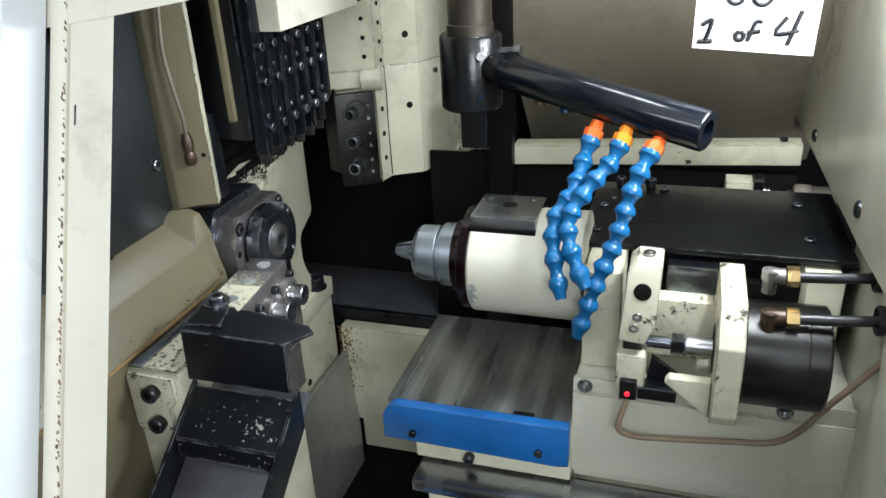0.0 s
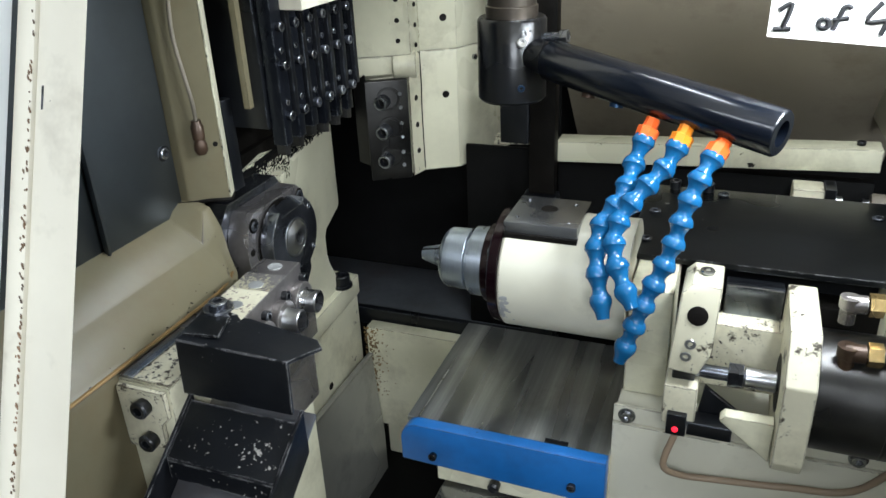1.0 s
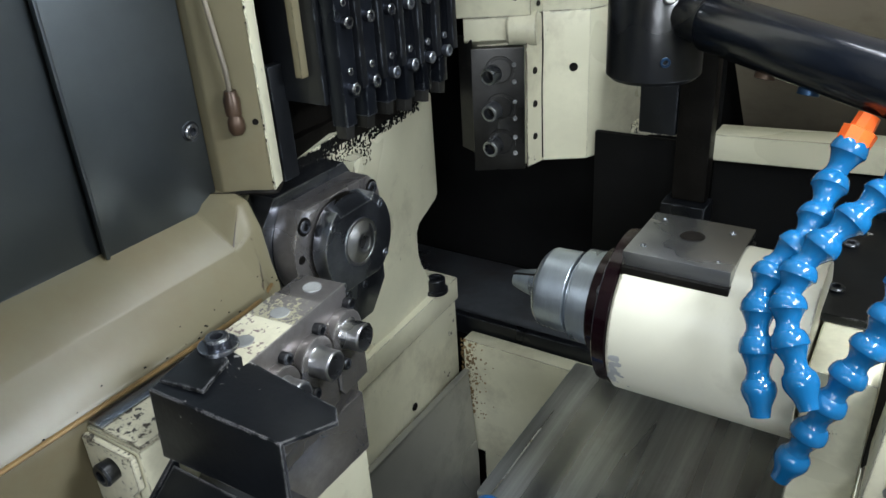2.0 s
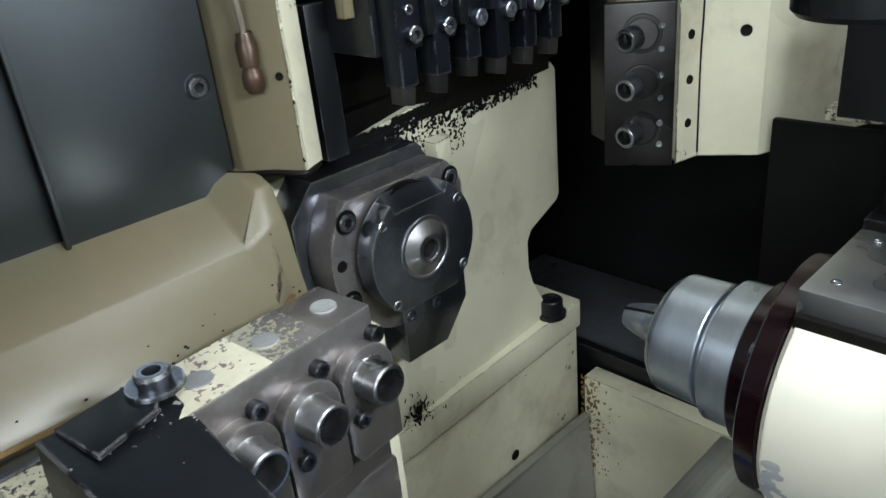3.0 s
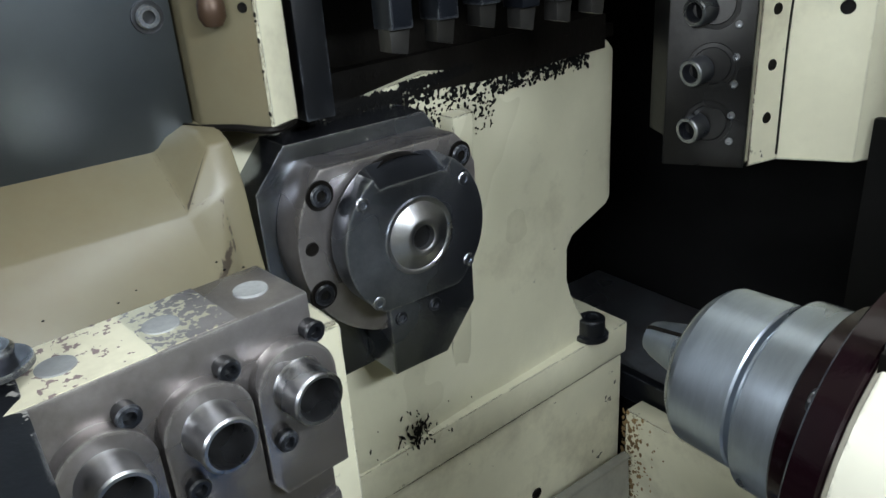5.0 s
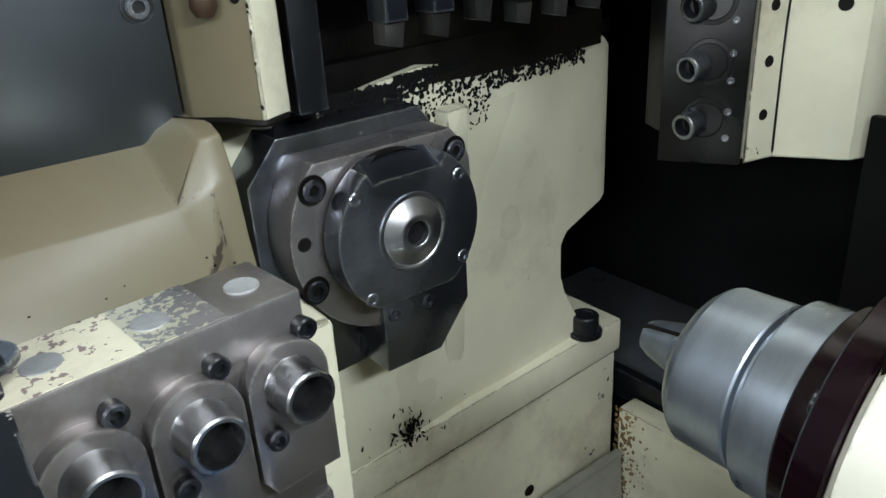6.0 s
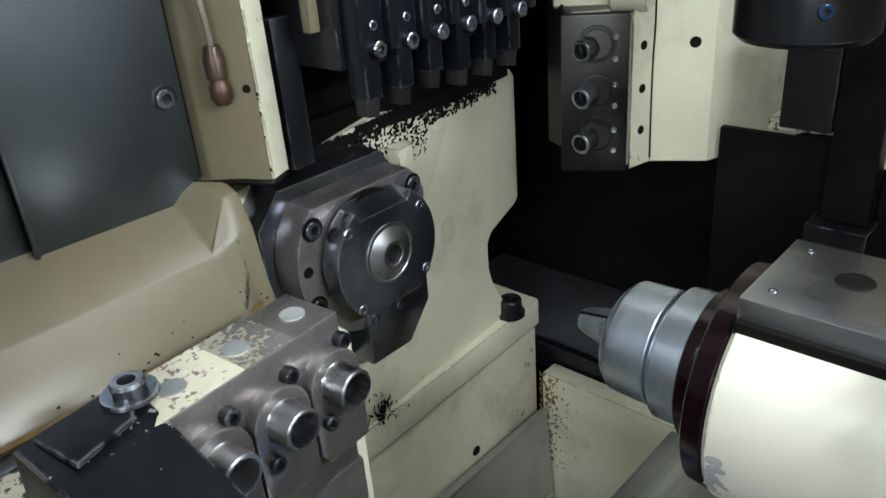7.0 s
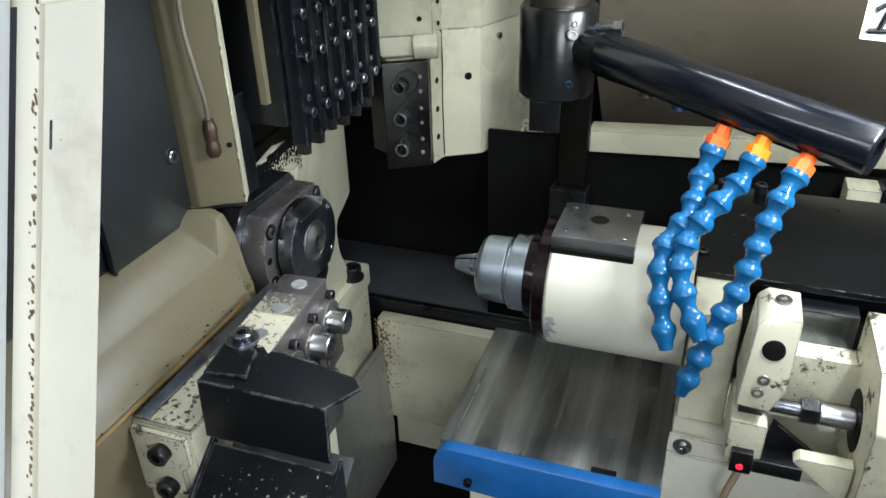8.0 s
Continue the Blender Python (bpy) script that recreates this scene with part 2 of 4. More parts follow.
def tube_along(points, r, segments=10, smooth=6):
    """A round cable through the points."""
    pts = [Vector(p) for p in points]
    path = []
    for i in range(len(pts) - 1):
        p0, p1, p2, p3 = pts[max(i - 1, 0)], pts[i], pts[i + 1], pts[min(i + 2, len(pts) - 1)]
        for k in range(smooth):
            s = k / smooth
            path.append(0.5 * ((2 * p1) + (p2 - p0) * s + (2 * p0 - 5 * p1 + 4 * p2 - p3) * s * s + (3 * p1 - p0 - 3 * p2 + p3) * s ** 3))
    path.append(pts[-1])
    bm = bmesh.new()
    rings, up = [], Vector((0.13, 0.21, 0.97))
    for i, p in enumerate(path):
        d = (path[min(i + 1, len(path) - 1)] - path[max(i - 1, 0)]).normalized()
        u = d.cross(up).normalized()
        v = d.cross(u)
        rings.append([bm.verts.new(p + r * (math.cos(2 * math.pi * k / segments) * u + math.sin(2 * math.pi * k / segments) * v)) for k in range(segments)])
    for p, q in zip(rings, rings[1:]):
        for k in range(segments):
            bm.faces.new((p[k], p[(k + 1) % segments], q[(k + 1) % segments], q[k]))
    bm.faces.new(rings[0])
    bm.faces.new(rings[-1][::-1])
    return bm


def screw(parent, at, way, r=0.005, h=0.005, mat=None, name="socket_screw"):
    """A cap screw with a hexagon socket, seated at a place."""
    sock = lathe([(0, r * 0.9), (h - r * 0.16, r), (h, r * 0.86), (h, r * 0.52), (h - r * 0.7, r * 0.5), (h - r * 0.75, 0)], at, way, 18)
    return part(name, sock, mat or BLACK_OXIDE, parent)


def bore(parent, at, way, r, name="threaded_hole", depth=0.004):
    """A blind hole with a bright lip, standing 0.4 mm proud of the face; a flat black disc paints its shade."""
    at, way = Vector(at), Vector(way).normalized()
    return part(name, lathe([(0.0, r * 1.12), (0.0007, r), (0.0003, r * 0.9), (0.0002, 0)], at, way, 18), BLACK_OIL_SHADE, parent)

# ---- the enclosure ----


def loft(sections, bevel=0.0):
    """A closed solid through sections with the same number of points."""
    bm = bmesh.new()
    rings = [[bm.verts.new(p) for p in s] for s in sections]
    n = len(rings[0])
    for p, q in zip(rings, rings[1:]):
        for k in range(n):
            bm.faces.new((p[k], p[(k + 1) % n], q[(k + 1) % n], q[k]))
    bm.faces.new(rings[0])
    bm.faces.new(rings[-1][::-1])
    bmesh.ops.recalc_face_normals(bm, faces=bm.faces)
    return bevelled(bm, bevel)


def slant(z):
    """Depth of the sloping front of the enclosure at a height."""
    return -0.32 + 0.465 * (z - 1.3)


def slanted(x0, x1, z0, z1, d0, d1, bevel=0.002):
    """An upright board that lies along the sloping front, from d0 to d1 behind it."""
    return loft([[(x0, slant(z) + d0, z), (x1, slant(z) + d0, z), (x1, slant(z) + d1, z), (x0, slant(z) + d1, z)] for z in (z0, z1)], bevel)


def raked(section, z0, z1, bevel=0.0015):
    """An (x, depth) section drawn along the raked edge of the front opening."""
    return loft([[(x + 0.005 - 0.0725 * (z - 1.3), slant(z) + d - 0.011, z) for x, d in section] for z in (z0, z1)], bevel)


solid("floor", box(-2.0, 2.6, -3.4, 1.2, -0.02, 0.0, 0), FLOOR_GREY, "grey concrete workshop floor", "floor", kind="structure")
# Left and back walls are black, so their colour supplies the interior's shade.
solid("wall_left", box(-0.62, -0.59, -0.60, 0.75, 0.0, 1.75, 0), DARK_INSIDE, "side wall painted black for the dark void behind the headstock", "wall", kind="structure")
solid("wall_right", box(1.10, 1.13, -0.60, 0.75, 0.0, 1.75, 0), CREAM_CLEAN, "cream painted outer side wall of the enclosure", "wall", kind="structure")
solid("wall_back", box(-0.62, 1.13, 0.72, 0.75, 0.0, 1.75, 0), DARK_INSIDE, "rear wall of the machine, painted black for its shade", "wall", kind="structure")
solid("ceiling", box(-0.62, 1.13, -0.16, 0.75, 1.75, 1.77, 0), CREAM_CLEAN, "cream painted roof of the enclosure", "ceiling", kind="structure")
solid("basin_floor", box(-0.59, 1.10, -0.60, 0.72, 0.48, 0.50, 0), DARK_INSIDE, "black chip basin under the machine parts", "basin", kind="structure")
solid("wall_front", box(-0.62, 1.13, -0.63, -0.60, 0.0, 0.72, 0.003), CREAM_CLEAN, "cream painted front apron below the opening", "wall", kind="structure")
hood_wall = loft([[(x, 0.527, 1.005), (x, 0.10, 1.48), (x, 0.11, 1.485), (x, 0.539, 1.01)] for x in (0.215, 0.64)])
solid("wall_hood", hood_wall, WALL_BEIGE, "dull beige sloping sheet behind the carriage", "wall", kind="structure")
solid("wall_side", prism([(-0.62, 1.16), (-0.05, 1.115), (0.46, 1.092), (0.10, 1.50), (-0.1, 1.75), (-0.5, 1.75)], "x", 0.606, 0.636, 0.003), CREAM_CLEAN, "cream painted side sheet of the work space", "wall", kind="structure")
solid("wall_side_lower", box(0.628, 0.66, -0.60, 0.06, 0.50, 1.112, 0.003), CREAM_CLEAN, "cream painted lower side sheet", "wall", kind="structure")
header = loft([[(x, slant(z) + d, z) for z, d in ((z0, -0.012), (1.76, -0.012), (1.76, 0.008), (z0, 0.008))] for x, z0 in ((-0.02, 1.330), (0.10, 1.345), (0.16, 1.354), (0.45, 1.405), (1.10, 1.42))])
solid("wall_header", header, FRAME_WHITE, "off-white painted header over the front opening", "wall", kind="structure")
fixings = thing("cover_screws", (0.606, 0.1, 1.12), "two dark round cover screws in the side sheet", "screws")
for y, z in ((0.251, 1.124), (-0.03, 1.142)):
    part("screw_head", lathe([(0, 0.008), (0.002, 0.0078), (0.004, 0.005), (0.0042, 0)], (0.606, y, z), (-1, 0, 0), 18), BLACK_OXIDE, fixings)

post = thing("door_post", (0.095, slant(0.75), 0.72), "off-white painted door post with scuffed edges", "door post", kind="structure")
part("post", raked([(0.080, 0.0), (0.1135, 0.0), (0.086, 0.028), (0.080, 0.028)], 0.60, 1.72), FRAME_WHITE, post)
rim = part("rim", raked([(0.066, -0.002), (0.0795, -0.002), (0.0795, 0.028), (0.066, 0.028)], 0.60, 1.72), FRAME_WHITE, post, "cream strip with rust spots along its edge")
spots = bmesh.new()
rnd = random.Random(5)
for k in range(330):
    z = rnd.uniform(0.85, 1.70)
    s = rnd.uniform(0.0005, 0.0014)
    bmesh.ops.create_icosphere(spots, subdivisions=1, radius=1, matrix=Matrix.Translation((0.0842 - abs(rnd.gauss(0, 0.0013)) - 0.0725 * (z - 1.3), slant(z) - 0.0132, z)) @ Matrix.Diagonal((s * 0.6, 0.0005, s * rnd.uniform(0.8, 2.0), 1)))
part("rust_spots", spots, RUST, rim, "brown rust spots")
part("latch", raked([(0.0845, -0.0006), (0.0860, -0.0006), (0.0860, 0.002), (0.0845, 0.002)], 1.285, 1.297), BLACK_OXIDE, post)
solid("sliding_door", raked([(-0.50, -0.040), (0.0655, -0.040), (0.0655, -0.004), (-0.50, -0.004)], 0.60, 1.72), DOOR_WHITE, "white enamelled sliding door pushed open", "door")

hood = thing("slide_hood", (0.0, 0.1, 1.285), "off-white painted cover over the gang tool slide", "hood")
part("side_cover", box(-0.05, 0.056, 0.0, 0.20, 1.285, 1.75, 0.003), FRAME_WHITE, hood)

# ---- headstock ----
head = thing("headstock", (-0.1, 0.1, 0.50), "cream painted cast headstock with chipped, oil-stained paint", "headstock")


def tapered(bm, fx):
    """Sets the front of a casting back towards its far side."""
    for v in bm.verts:
        if v.co.x > -0.12:
            v.co.x += fx(v.co.y)
    return bm


CAST = [(-0.075, 0.60), (-0.075, 1.10), (0.06, 1.118), (0.11, 1.110), (0.250, 1.108), (0.258, 1.10), (0.258, 0.978), (0.252, 0.973), (0.207, 0.960), (0.200, 0.951), (0.200, 0.924), (0.205, 0.908), (0.232, 0.861), (0.232, 0.60)]
part("casting", tapered(prism(CAST, "x", -0.30, -0.052, 0.003), lambda y: -0.115 * max(0.0, y - 0.05)), CREAM, head)
part("rib", loft([[(-0.10, 0.068, z), (-0.040 - 0.10 * (1.1 - z), 0.070, z), (-0.044 - 0.09 * (1.1 - z), 0.090, z), (-0.10, 0.106, z)] for z in (0.85, 1.09)], 0.004), CREAM, head)
part("foot", tapered(box(-0.30, -0.047, -0.09, 0.271, 0.8275, 0.859, 0.003), lambda y: -0.06 * max(0.0, y)), CREAM, head)
part("seam", tapered(box(-0.30, -0.0505, -0.089, 0.269, 0.8248, 0.8272, 0), lambda y: -0.06 * max(0.0, y)), DARK_INSIDE, head)
part("lower_body", tapered(box(-0.30, -0.051, -0.09, 0.269, 0.50, 0.8245, 0.003), lambda y: -0.06 * max(0.0, y)), CREAM, head)
# Darkened paint gives the column its shade; column_strip keeps the plain, lit cream.
part("column", prism([(-0.30, -0.084), (-0.044, -0.084), (-0.012, -0.062), (-0.021, -0.044), (-0.30, -0.044)], "z", 1.116, 1.75, 0.002), CREAM_OILED_SHADED, head)
part("oil_bead", tube_along([(-0.053, -0.090, 1.1165), (-0.044, -0.0850, 1.1160), (-0.028, -0.0735, 1.1165), (-0.012, -0.0622, 1.1155), (-0.020, -0.046, 1.1155)], 0.0019, 6), BLACK_OIL_SHADE, head, "black oil line under the column")
part("column_strip", prism([(-0.0120, -0.0622), (-0.0110, -0.0612), (-0.0198, -0.0438), (-0.0212, -0.0438)], "z", 1.1162, 1.75, 0.0003), CREAM, head)
bolt = part("foot_bolt", lathe([(0, 0.015), (0.004, 0.015), (0.0045, 0.0118), (0.018, 0.0118), (0.0192, 0.0105), (0.0192, 0.006), (0.011, 0.006), (0.011, 0)], (-0.068, 0.228, 0.859), (0, 0, 1), 24), BLACK_OXIDE, head, "black socket bolt on the foot")
bore(head, (-0.0600, 0.152, 0.735), (1, 0, 0), 0.005)
part("notch_plate", box(-0.125, -0.113, 0.205, 0.231, 0.86, 0.965, 0.001), CREAM_WORN, head)

# inner cover between the guard and the tool slide
inner = thing("headstock_cover", (-0.06, -0.3, 0.50), "cream painted inner cover, oily and darkened for shade", "cover")
P1 = [(-0.30, 0.50), (-0.30, 1.112), (-0.060, 1.111), (-0.050, 1.1065), (-0.019, 1.0875), (-0.015, 1.0835), (0.008, 1.053), (0.013, 1.044), (0.013, 0.50)]
P2 = [(-0.30, 0.50), (-0.30, 1.118), (-0.060, 1.118), (-0.036, 1.117), (-0.024, 1.112), (-0.015, 1.092), (-0.010, 1.062), (-0.005, 1.044), (-0.005, 0.50)]
# The cover's shade sits in this paint colour, besides its real oil.
part("cover", loft([[(x, y, z) for x, z in p] for y, p in ((-0.46, P1), (-0.107, P1), (-0.091, P2), (-0.079, P2))], 0.003), CREAM_OILED_SHADED, inner)
part("seam_bead", tube_along([(0.0112, -0.455, 1.0506), (0.0114, -0.30, 1.0510), (0.0112, -0.20, 1.0506), (0.0100, -0.125, 1.0506), (-0.001, -0.092, 1.0506)], 0.0017, 6), TAN_STAIN, inner, "tan oil residue along the lower edge")

# ---- spindle nose ----
nose = thing("spindle_nose", (-0.02, 0.0, 1.05), "oily dark steel spindle face with bolted flange and bright bush", "spindle nose")
part("back_plate", prism([(-0.051, 1.104), (0.043, 1.104), (0.064, 1.074), (0.061, 0.983), (0.037, 0.954), (-0.045, 0.950), (-0.071, 0.975), (-0.071, 1.081)], "x", -0.066, -0.026, 0.0012), STEEL_DARK, nose)


def flat_disc(r, top, low=-9.0, right=9.0, n=64):
    out = []
    for k in range(n):
        a = 2 * math.pi * k / n
        out.append((min(right, r * math.cos(a)), 1.05 + max(low, min(top, r * math.sin(a)))))
    keep = []
    for p in out:
        if not keep or (Vector(p) - Vector(keep[-1])).length > 1e-5:
            keep.append(p)
    return keep


part("flange", prism(flat_disc(0.0635, 0.0445, right=0.0585), "x", -0.0255, -0.001, 0.001), STEEL_BROWN, nose)
part("neck", lathe([(0, 0.043), (0.008, 0.043)], (-0.001, 0, 1.05), (1, 0, 0), 48), BLACK_OIL_SHADE, nose)
disc = prism(flat_disc(0.0465, 0.042, -0.039), "x", 0.003, 0.018, 0.0008)
for v in disc.verts:
    if v.co.x > 0.017 and v.co.z > 1.089:
        v.co.z -= 0.009
part("face_disc", disc, STEEL_DARK, nose)
part("bush", lathe([(0.0, 0.0225), (0.0012, 0.0222), (0.0012, 0.0205), (0.0004, 0.0195), (0.0046, 0.0112), (0.0049, 0.0104), (0.0049, 0.0078), (0.0044, 0.0070), (0.0006, 0.0070)], (0.0182, 0, 1.05), (1, 0, 0), 48), STEEL_BRIGHT, nose)
# Flat black disc in place of the bush's dark depth.
part("bush_bore", lathe([(0.0004, 0.0072), (0.0005, 0)], (0.0182, 0, 1.05), (1, 0, 0), 24), DARK_INSIDE, nose)
part("lower_plate", prism([(-0.0137, 0.957), (0.0263, 0.957), (0.050, 0.985), (0.050, 1.012), (-0.0137, 1.012)], "x", -0.0255, 0.002, 0.0008), STEEL_DARK, nose)
for y, z in ((-0.047, 0.031), (-0.0525, -0.025), (0.047, 0.031)):
    # The counterbore's inner shade is a black disc on the flange.
    part("counterbore", lathe([(0.0, 0.0084), (0.0004, 0.0080), (0.0002, 0.0076), (0.0002, 0)], (-0.0009, y, 1.05 + z), (1, 0, 0), 24), BLACK_OIL_SHADE, nose)
    screw(nose, (-0.0008, y, 1.05 + z), (1, 0, 0), 0.0062, 0.0022)
for y, z in ((-0.0555, 0.003), (0.0545, 0.006)):
    bore(nose, (-0.001, y, 1.05 + z), (1, 0, 0), 0.0036)
for y, z in ((-0.0335, 0.027), (-0.030, -0.0315), (0.0335, 0.024), (0.034, -0.026)):
    screw(nose, (0.0166, y, 1.05 + z), (1, 0, 0), 0.0041, 0.0020, STEEL_DARK)
for y in (-0.0063, 0.019):
    screw(nose, (0.0010, y, 0.9935), (1, 0, 0), 0.0044, 0.0022, BLACK_OXIDE)

nose.location = (-0.02, -0.003, 1.0515)
nose.scale = (1, 0.95, 0.95)

# ---- lower tool slide ----
ledge = thing("tool_slide", (0.04, -0.18, 0.50), "cream painted tool slide ledge with worn steel top", "tool slide")
part("body", box(0.012, 0.062, -0.268, -0.078, 0.50, 1.046, 0.002), CREAM, ledge)
part("strip", box(0.0128, 0.026, -0.266, -0.080, 1.0462, 1.0490, 0.0006), STEEL_DARK, ledge, "dark oily steel strip")
part("worn_top", box(0.0262, 0.0615, -0.2665, -0.080, 1.0462, 1.0482, 0.0006), CREAM_WORN, ledge, "cream paint chipped to the metal")
part("front_plate", prism([(0.014, 0.985), (0.014, 1.044), (0.060, 1.044), (0.060, 1.020), (0.052, 1.012), (0.052, 0.990)], "y", -0.2735, -0.2685, 0.0015), CREAM_WORN, ledge)
for z in (1.030, 0.998):
    screw(ledge, (0.040, -0.2735, z), (0, -1, 0), 0.0078, 0.009)
part("shank", box(0.062, 0.086, -0.205, -0.100, 0.93, 0.984, 0.002), STEEL_BROWN, ledge)

block = thing("drill_holder_block", (0.07, -0.15, 0.98), "brown steel block holding three bright tool sleeves", "tool holder")
part("body", prism([(0.050, 1.0465), (0.050, 1.080), (0.088, 1.080), (0.088, 0.983), (0.0625, 0.975), (0.0625, 1.0465)], "y", -0.210, -0.099, 0.0012), STEEL_BROWN, block)
part("painted_top", box(0.0502, 0.0872, -0.2095, -0.158, 1.0798, 1.0803, 0), CREAM_PATCH, block, "chipped cream paint on the top")
part("chipped_paint", box(0.0502, 0.0868, -0.158, -0.128, 1.0798, 1.0803, 0), CREAM_FLAKED, block, "last flakes of cream paint on bare steel")
part("nick", lathe([(0.0, 0.0052), (0.0003, 0.0046), (0.0002, 0)], (0.0881, -0.2035, 1.052), (1, 0, 0.0), 20), BLACK_OIL_SHADE, block)
for y in (-0.113, -0.149, -0.185):
    part("plug", lathe([(0.0, 0.0068), (0.0009, 0.0066), (0.0009, 0)], (0.070, y, 1.080), (0, 0, 1), 20), WHITE_DOT, block)
    arch = [(y + 0.0172 * math.cos(math.pi * k / 18), 1.0485 + 0.0172 * math.sin(math.pi * k / 18)) for k in range(19)] + [(y - 0.0172, 1.012), (y - 0.0120, 1.004), (y + 0.0172, 1.004)]
    fl = part("sleeve_flange", prism(arch, "x", 0.0878, 0.0958, 0.0007), STEEL_BROWN, block)
    part("sleeve", lathe([(0.0, 0.0112), (0.0012, 0.0105), (0.0135, 0.0105), (0.0143, 0.0098), (0.0143, 0.0086), (0.001, 0.0080), (0.001, 0)], (0.0958, y, 1.0485), (1, 0, 0), 32), STEEL_BRIGHT, fl)
    # A black disc inside the sleeve paints the dark of its bore.
    part("sleeve_bore", lathe([(0.0, 0.0083), (0.0002, 0)], (0.0972, y, 1.0485), (1, 0, 0), 20), DARK_INSIDE, fl)
    screw(block, (0.088, y + 0.0115, 1.0655), (1, 0, 0), 0.0046, 0.0062)
    screw(block, (0.0955, y - 0.0100, 1.0300), (1, 0, 0), 0.0044, 0.0048)

block.location = (0.070, -0.1535, 0.978)
block.rotation_euler = (0, 0, radians(5.0))

# ---- parts chute ----
chute = thing("parts_chute", (0.115, -0.27, 0.85), "black painted sheet metal parts chute with worn spots", "chute")
part("hood_top", hull([(x, y, z + d) for x, y, z in ((0.064, -0.252, 1.079), (0.157, -0.246, 1.073), (0.167, -0.212, 1.0665), (0.158, -0.203, 1.0665), (0.062, -0.200, 1.078)) for d in (0, 0.003)], 0.0006), BLACK_SHEET, chute)
part("hood_front", hull([(x, y + d, z) for x, y, z in ((0.0635, -0.2525, 1.0815), (0.1575, -0.2465, 1.0755), (0.0635, -0.255, 1.034), (0.1575, -0.249, 1.030)) for d in (0, 0.003)], 0.0006), BLACK_SHEET, chute)
part("strap", hull([(0.056, -0.197, z) for z in (1.081, 1.0835)] + [(0.086, -0.212, z) for z in (1.081, 1.0835)] + [(0.064, -0.245, z) for z in (1.081, 1.0835)] + [(0.095, -0.240, z) for z in (1.081, 1.0835)], 0.0005), BLACK_PLATE, chute)
part("washer", lathe([(0, 0.0125), (0.0022, 0.0122), (0.0022, 0)], (0.070, -0.205, 1.0835), (0, 0, 1), 28), STEEL_DARK, chute)
screw(chute, (0.070, -0.205, 1.0855), (0, 0, 1), 0.0078, 0.0058, STEEL_DARK, "clamp_bolt")


def trough(x0, x1, y0, y1, lift0, lift1):
    """A board along the falling chute, lift0 to lift1 above its line."""
    def zz(y):
        return 1.028 + 0.72 * (y + 0.250)
    return loft([[(x0, y, zz(y) + lift0), (x1, y, zz(y) + lift0), (x1, y, zz(y) + lift1), (x0, y, zz(y) + lift1)] for y in (y0, y1)], 0.0006)


part("lip", trough(0.0665, 0.1625, -0.252, -0.290, -0.003, 0.0), BLACK_SHEET, chute)
part("lip_edge", trough(0.0665, 0.1625, -0.287, -0.290, -0.020, -0.0032), BLACK_SHEET, chute)
part("bed", trough(0.0665, 0.1625, -0.225, -0.52, -0.034, -0.031), CHUTE_STEEL, chute, "bare grey steel chute bed")
part("side_wall", trough(0.0630, 0.0662, -0.248, -0.52, -0.036, 0.002), BLACK_SHEET, chute)
part("side_wall", trough(0.1628, 0.1660, -0.246, -0.52, -0.036, 0.004), BLACK_SHEET, chute)

# ---- guard sheets beside the column ----
panel = thing("sheet_guard", (-0.05, -0.16, 1.108), "dark grey sheet steel guard screwed to the headstock", "guard")
part("sheet", box(-0.056, -0.052, -0.188, -0.0855, 1.107, 1.60, 0.0006), PANEL_GREY, panel)
part("sheet", box(-0.062, -0.057, -0.335, -0.186, 1.109, 1.60, 0.0006), PANEL_GREY, panel)
part("hem", box(-0.0518, -0.0490, -0.1890, -0.1865, 1.107, 1.60, 0.0004), PANEL_GREY, panel)
gs = screw(panel, (-0.0518, -0.097, 1.170), (1, 0, 0), 0.0058, 0.0030, STEEL_DARK)
part("washer", lathe([(0, 0.0078), (0.0008, 0.0076), (0.0008, 0)], (-0.0519, -0.097, 1.170), (1, 0, 0), 20), BLACK_OXIDE, panel)

line = thing("grease_line", (-0.03, -0.08, 1.165), "grey grease tube with brown brass fittings on the column", "grease line")
part("tube", tube_along([(-0.0245, -0.0772, 1.196), (-0.023, -0.0790, 1.215), (-0.026, -0.0800, 1.24), (-0.030, -0.0805, 1.28), (-0.026, -0.0782, 1.33)], 0.0019), TUBE_GREY, line, "grey plastic tube")
part("ferrule", lathe([(0, 0), (0, 0.0058), (0.012, 0.0062), (0.014, 0.0050), (0.018, 0.0044), (0.018, 0)], (-0.0245, -0.0770, 1.180), (0, 0, 1), 14), BRASS_DIRTY, line)
part("elbow", lathe([(0, 0), (0.001, 0.0042), (0.005, 0.0064), (0.011, 0.0062), (0.0160, 0.0040), (0.017, 0)], (-0.0245, -0.0765, 1.164), (0, 0, 1), 14), BRASS_DIRTY, line)
bore(head, (-0.0165, -0.0651, 1.172), (0.56, -0.83, 0), 0.0022)

# ---- gang tool post ----
gang = thing("gang_tool_post", (0.0, 0.06, 1.12), "black oily gang tool post with clamped tool shanks", "tool post")
part("body", box(-0.055, 0.016, -0.022, 0.158, 1.175, 1.75, 0.002), BLACK_OXIDE, gang)
part("skirt", box(-0.29, -0.066, -0.040, 0.20, 1.119, 1.190, 0.002), BLACK_OIL_SHADE, gang)
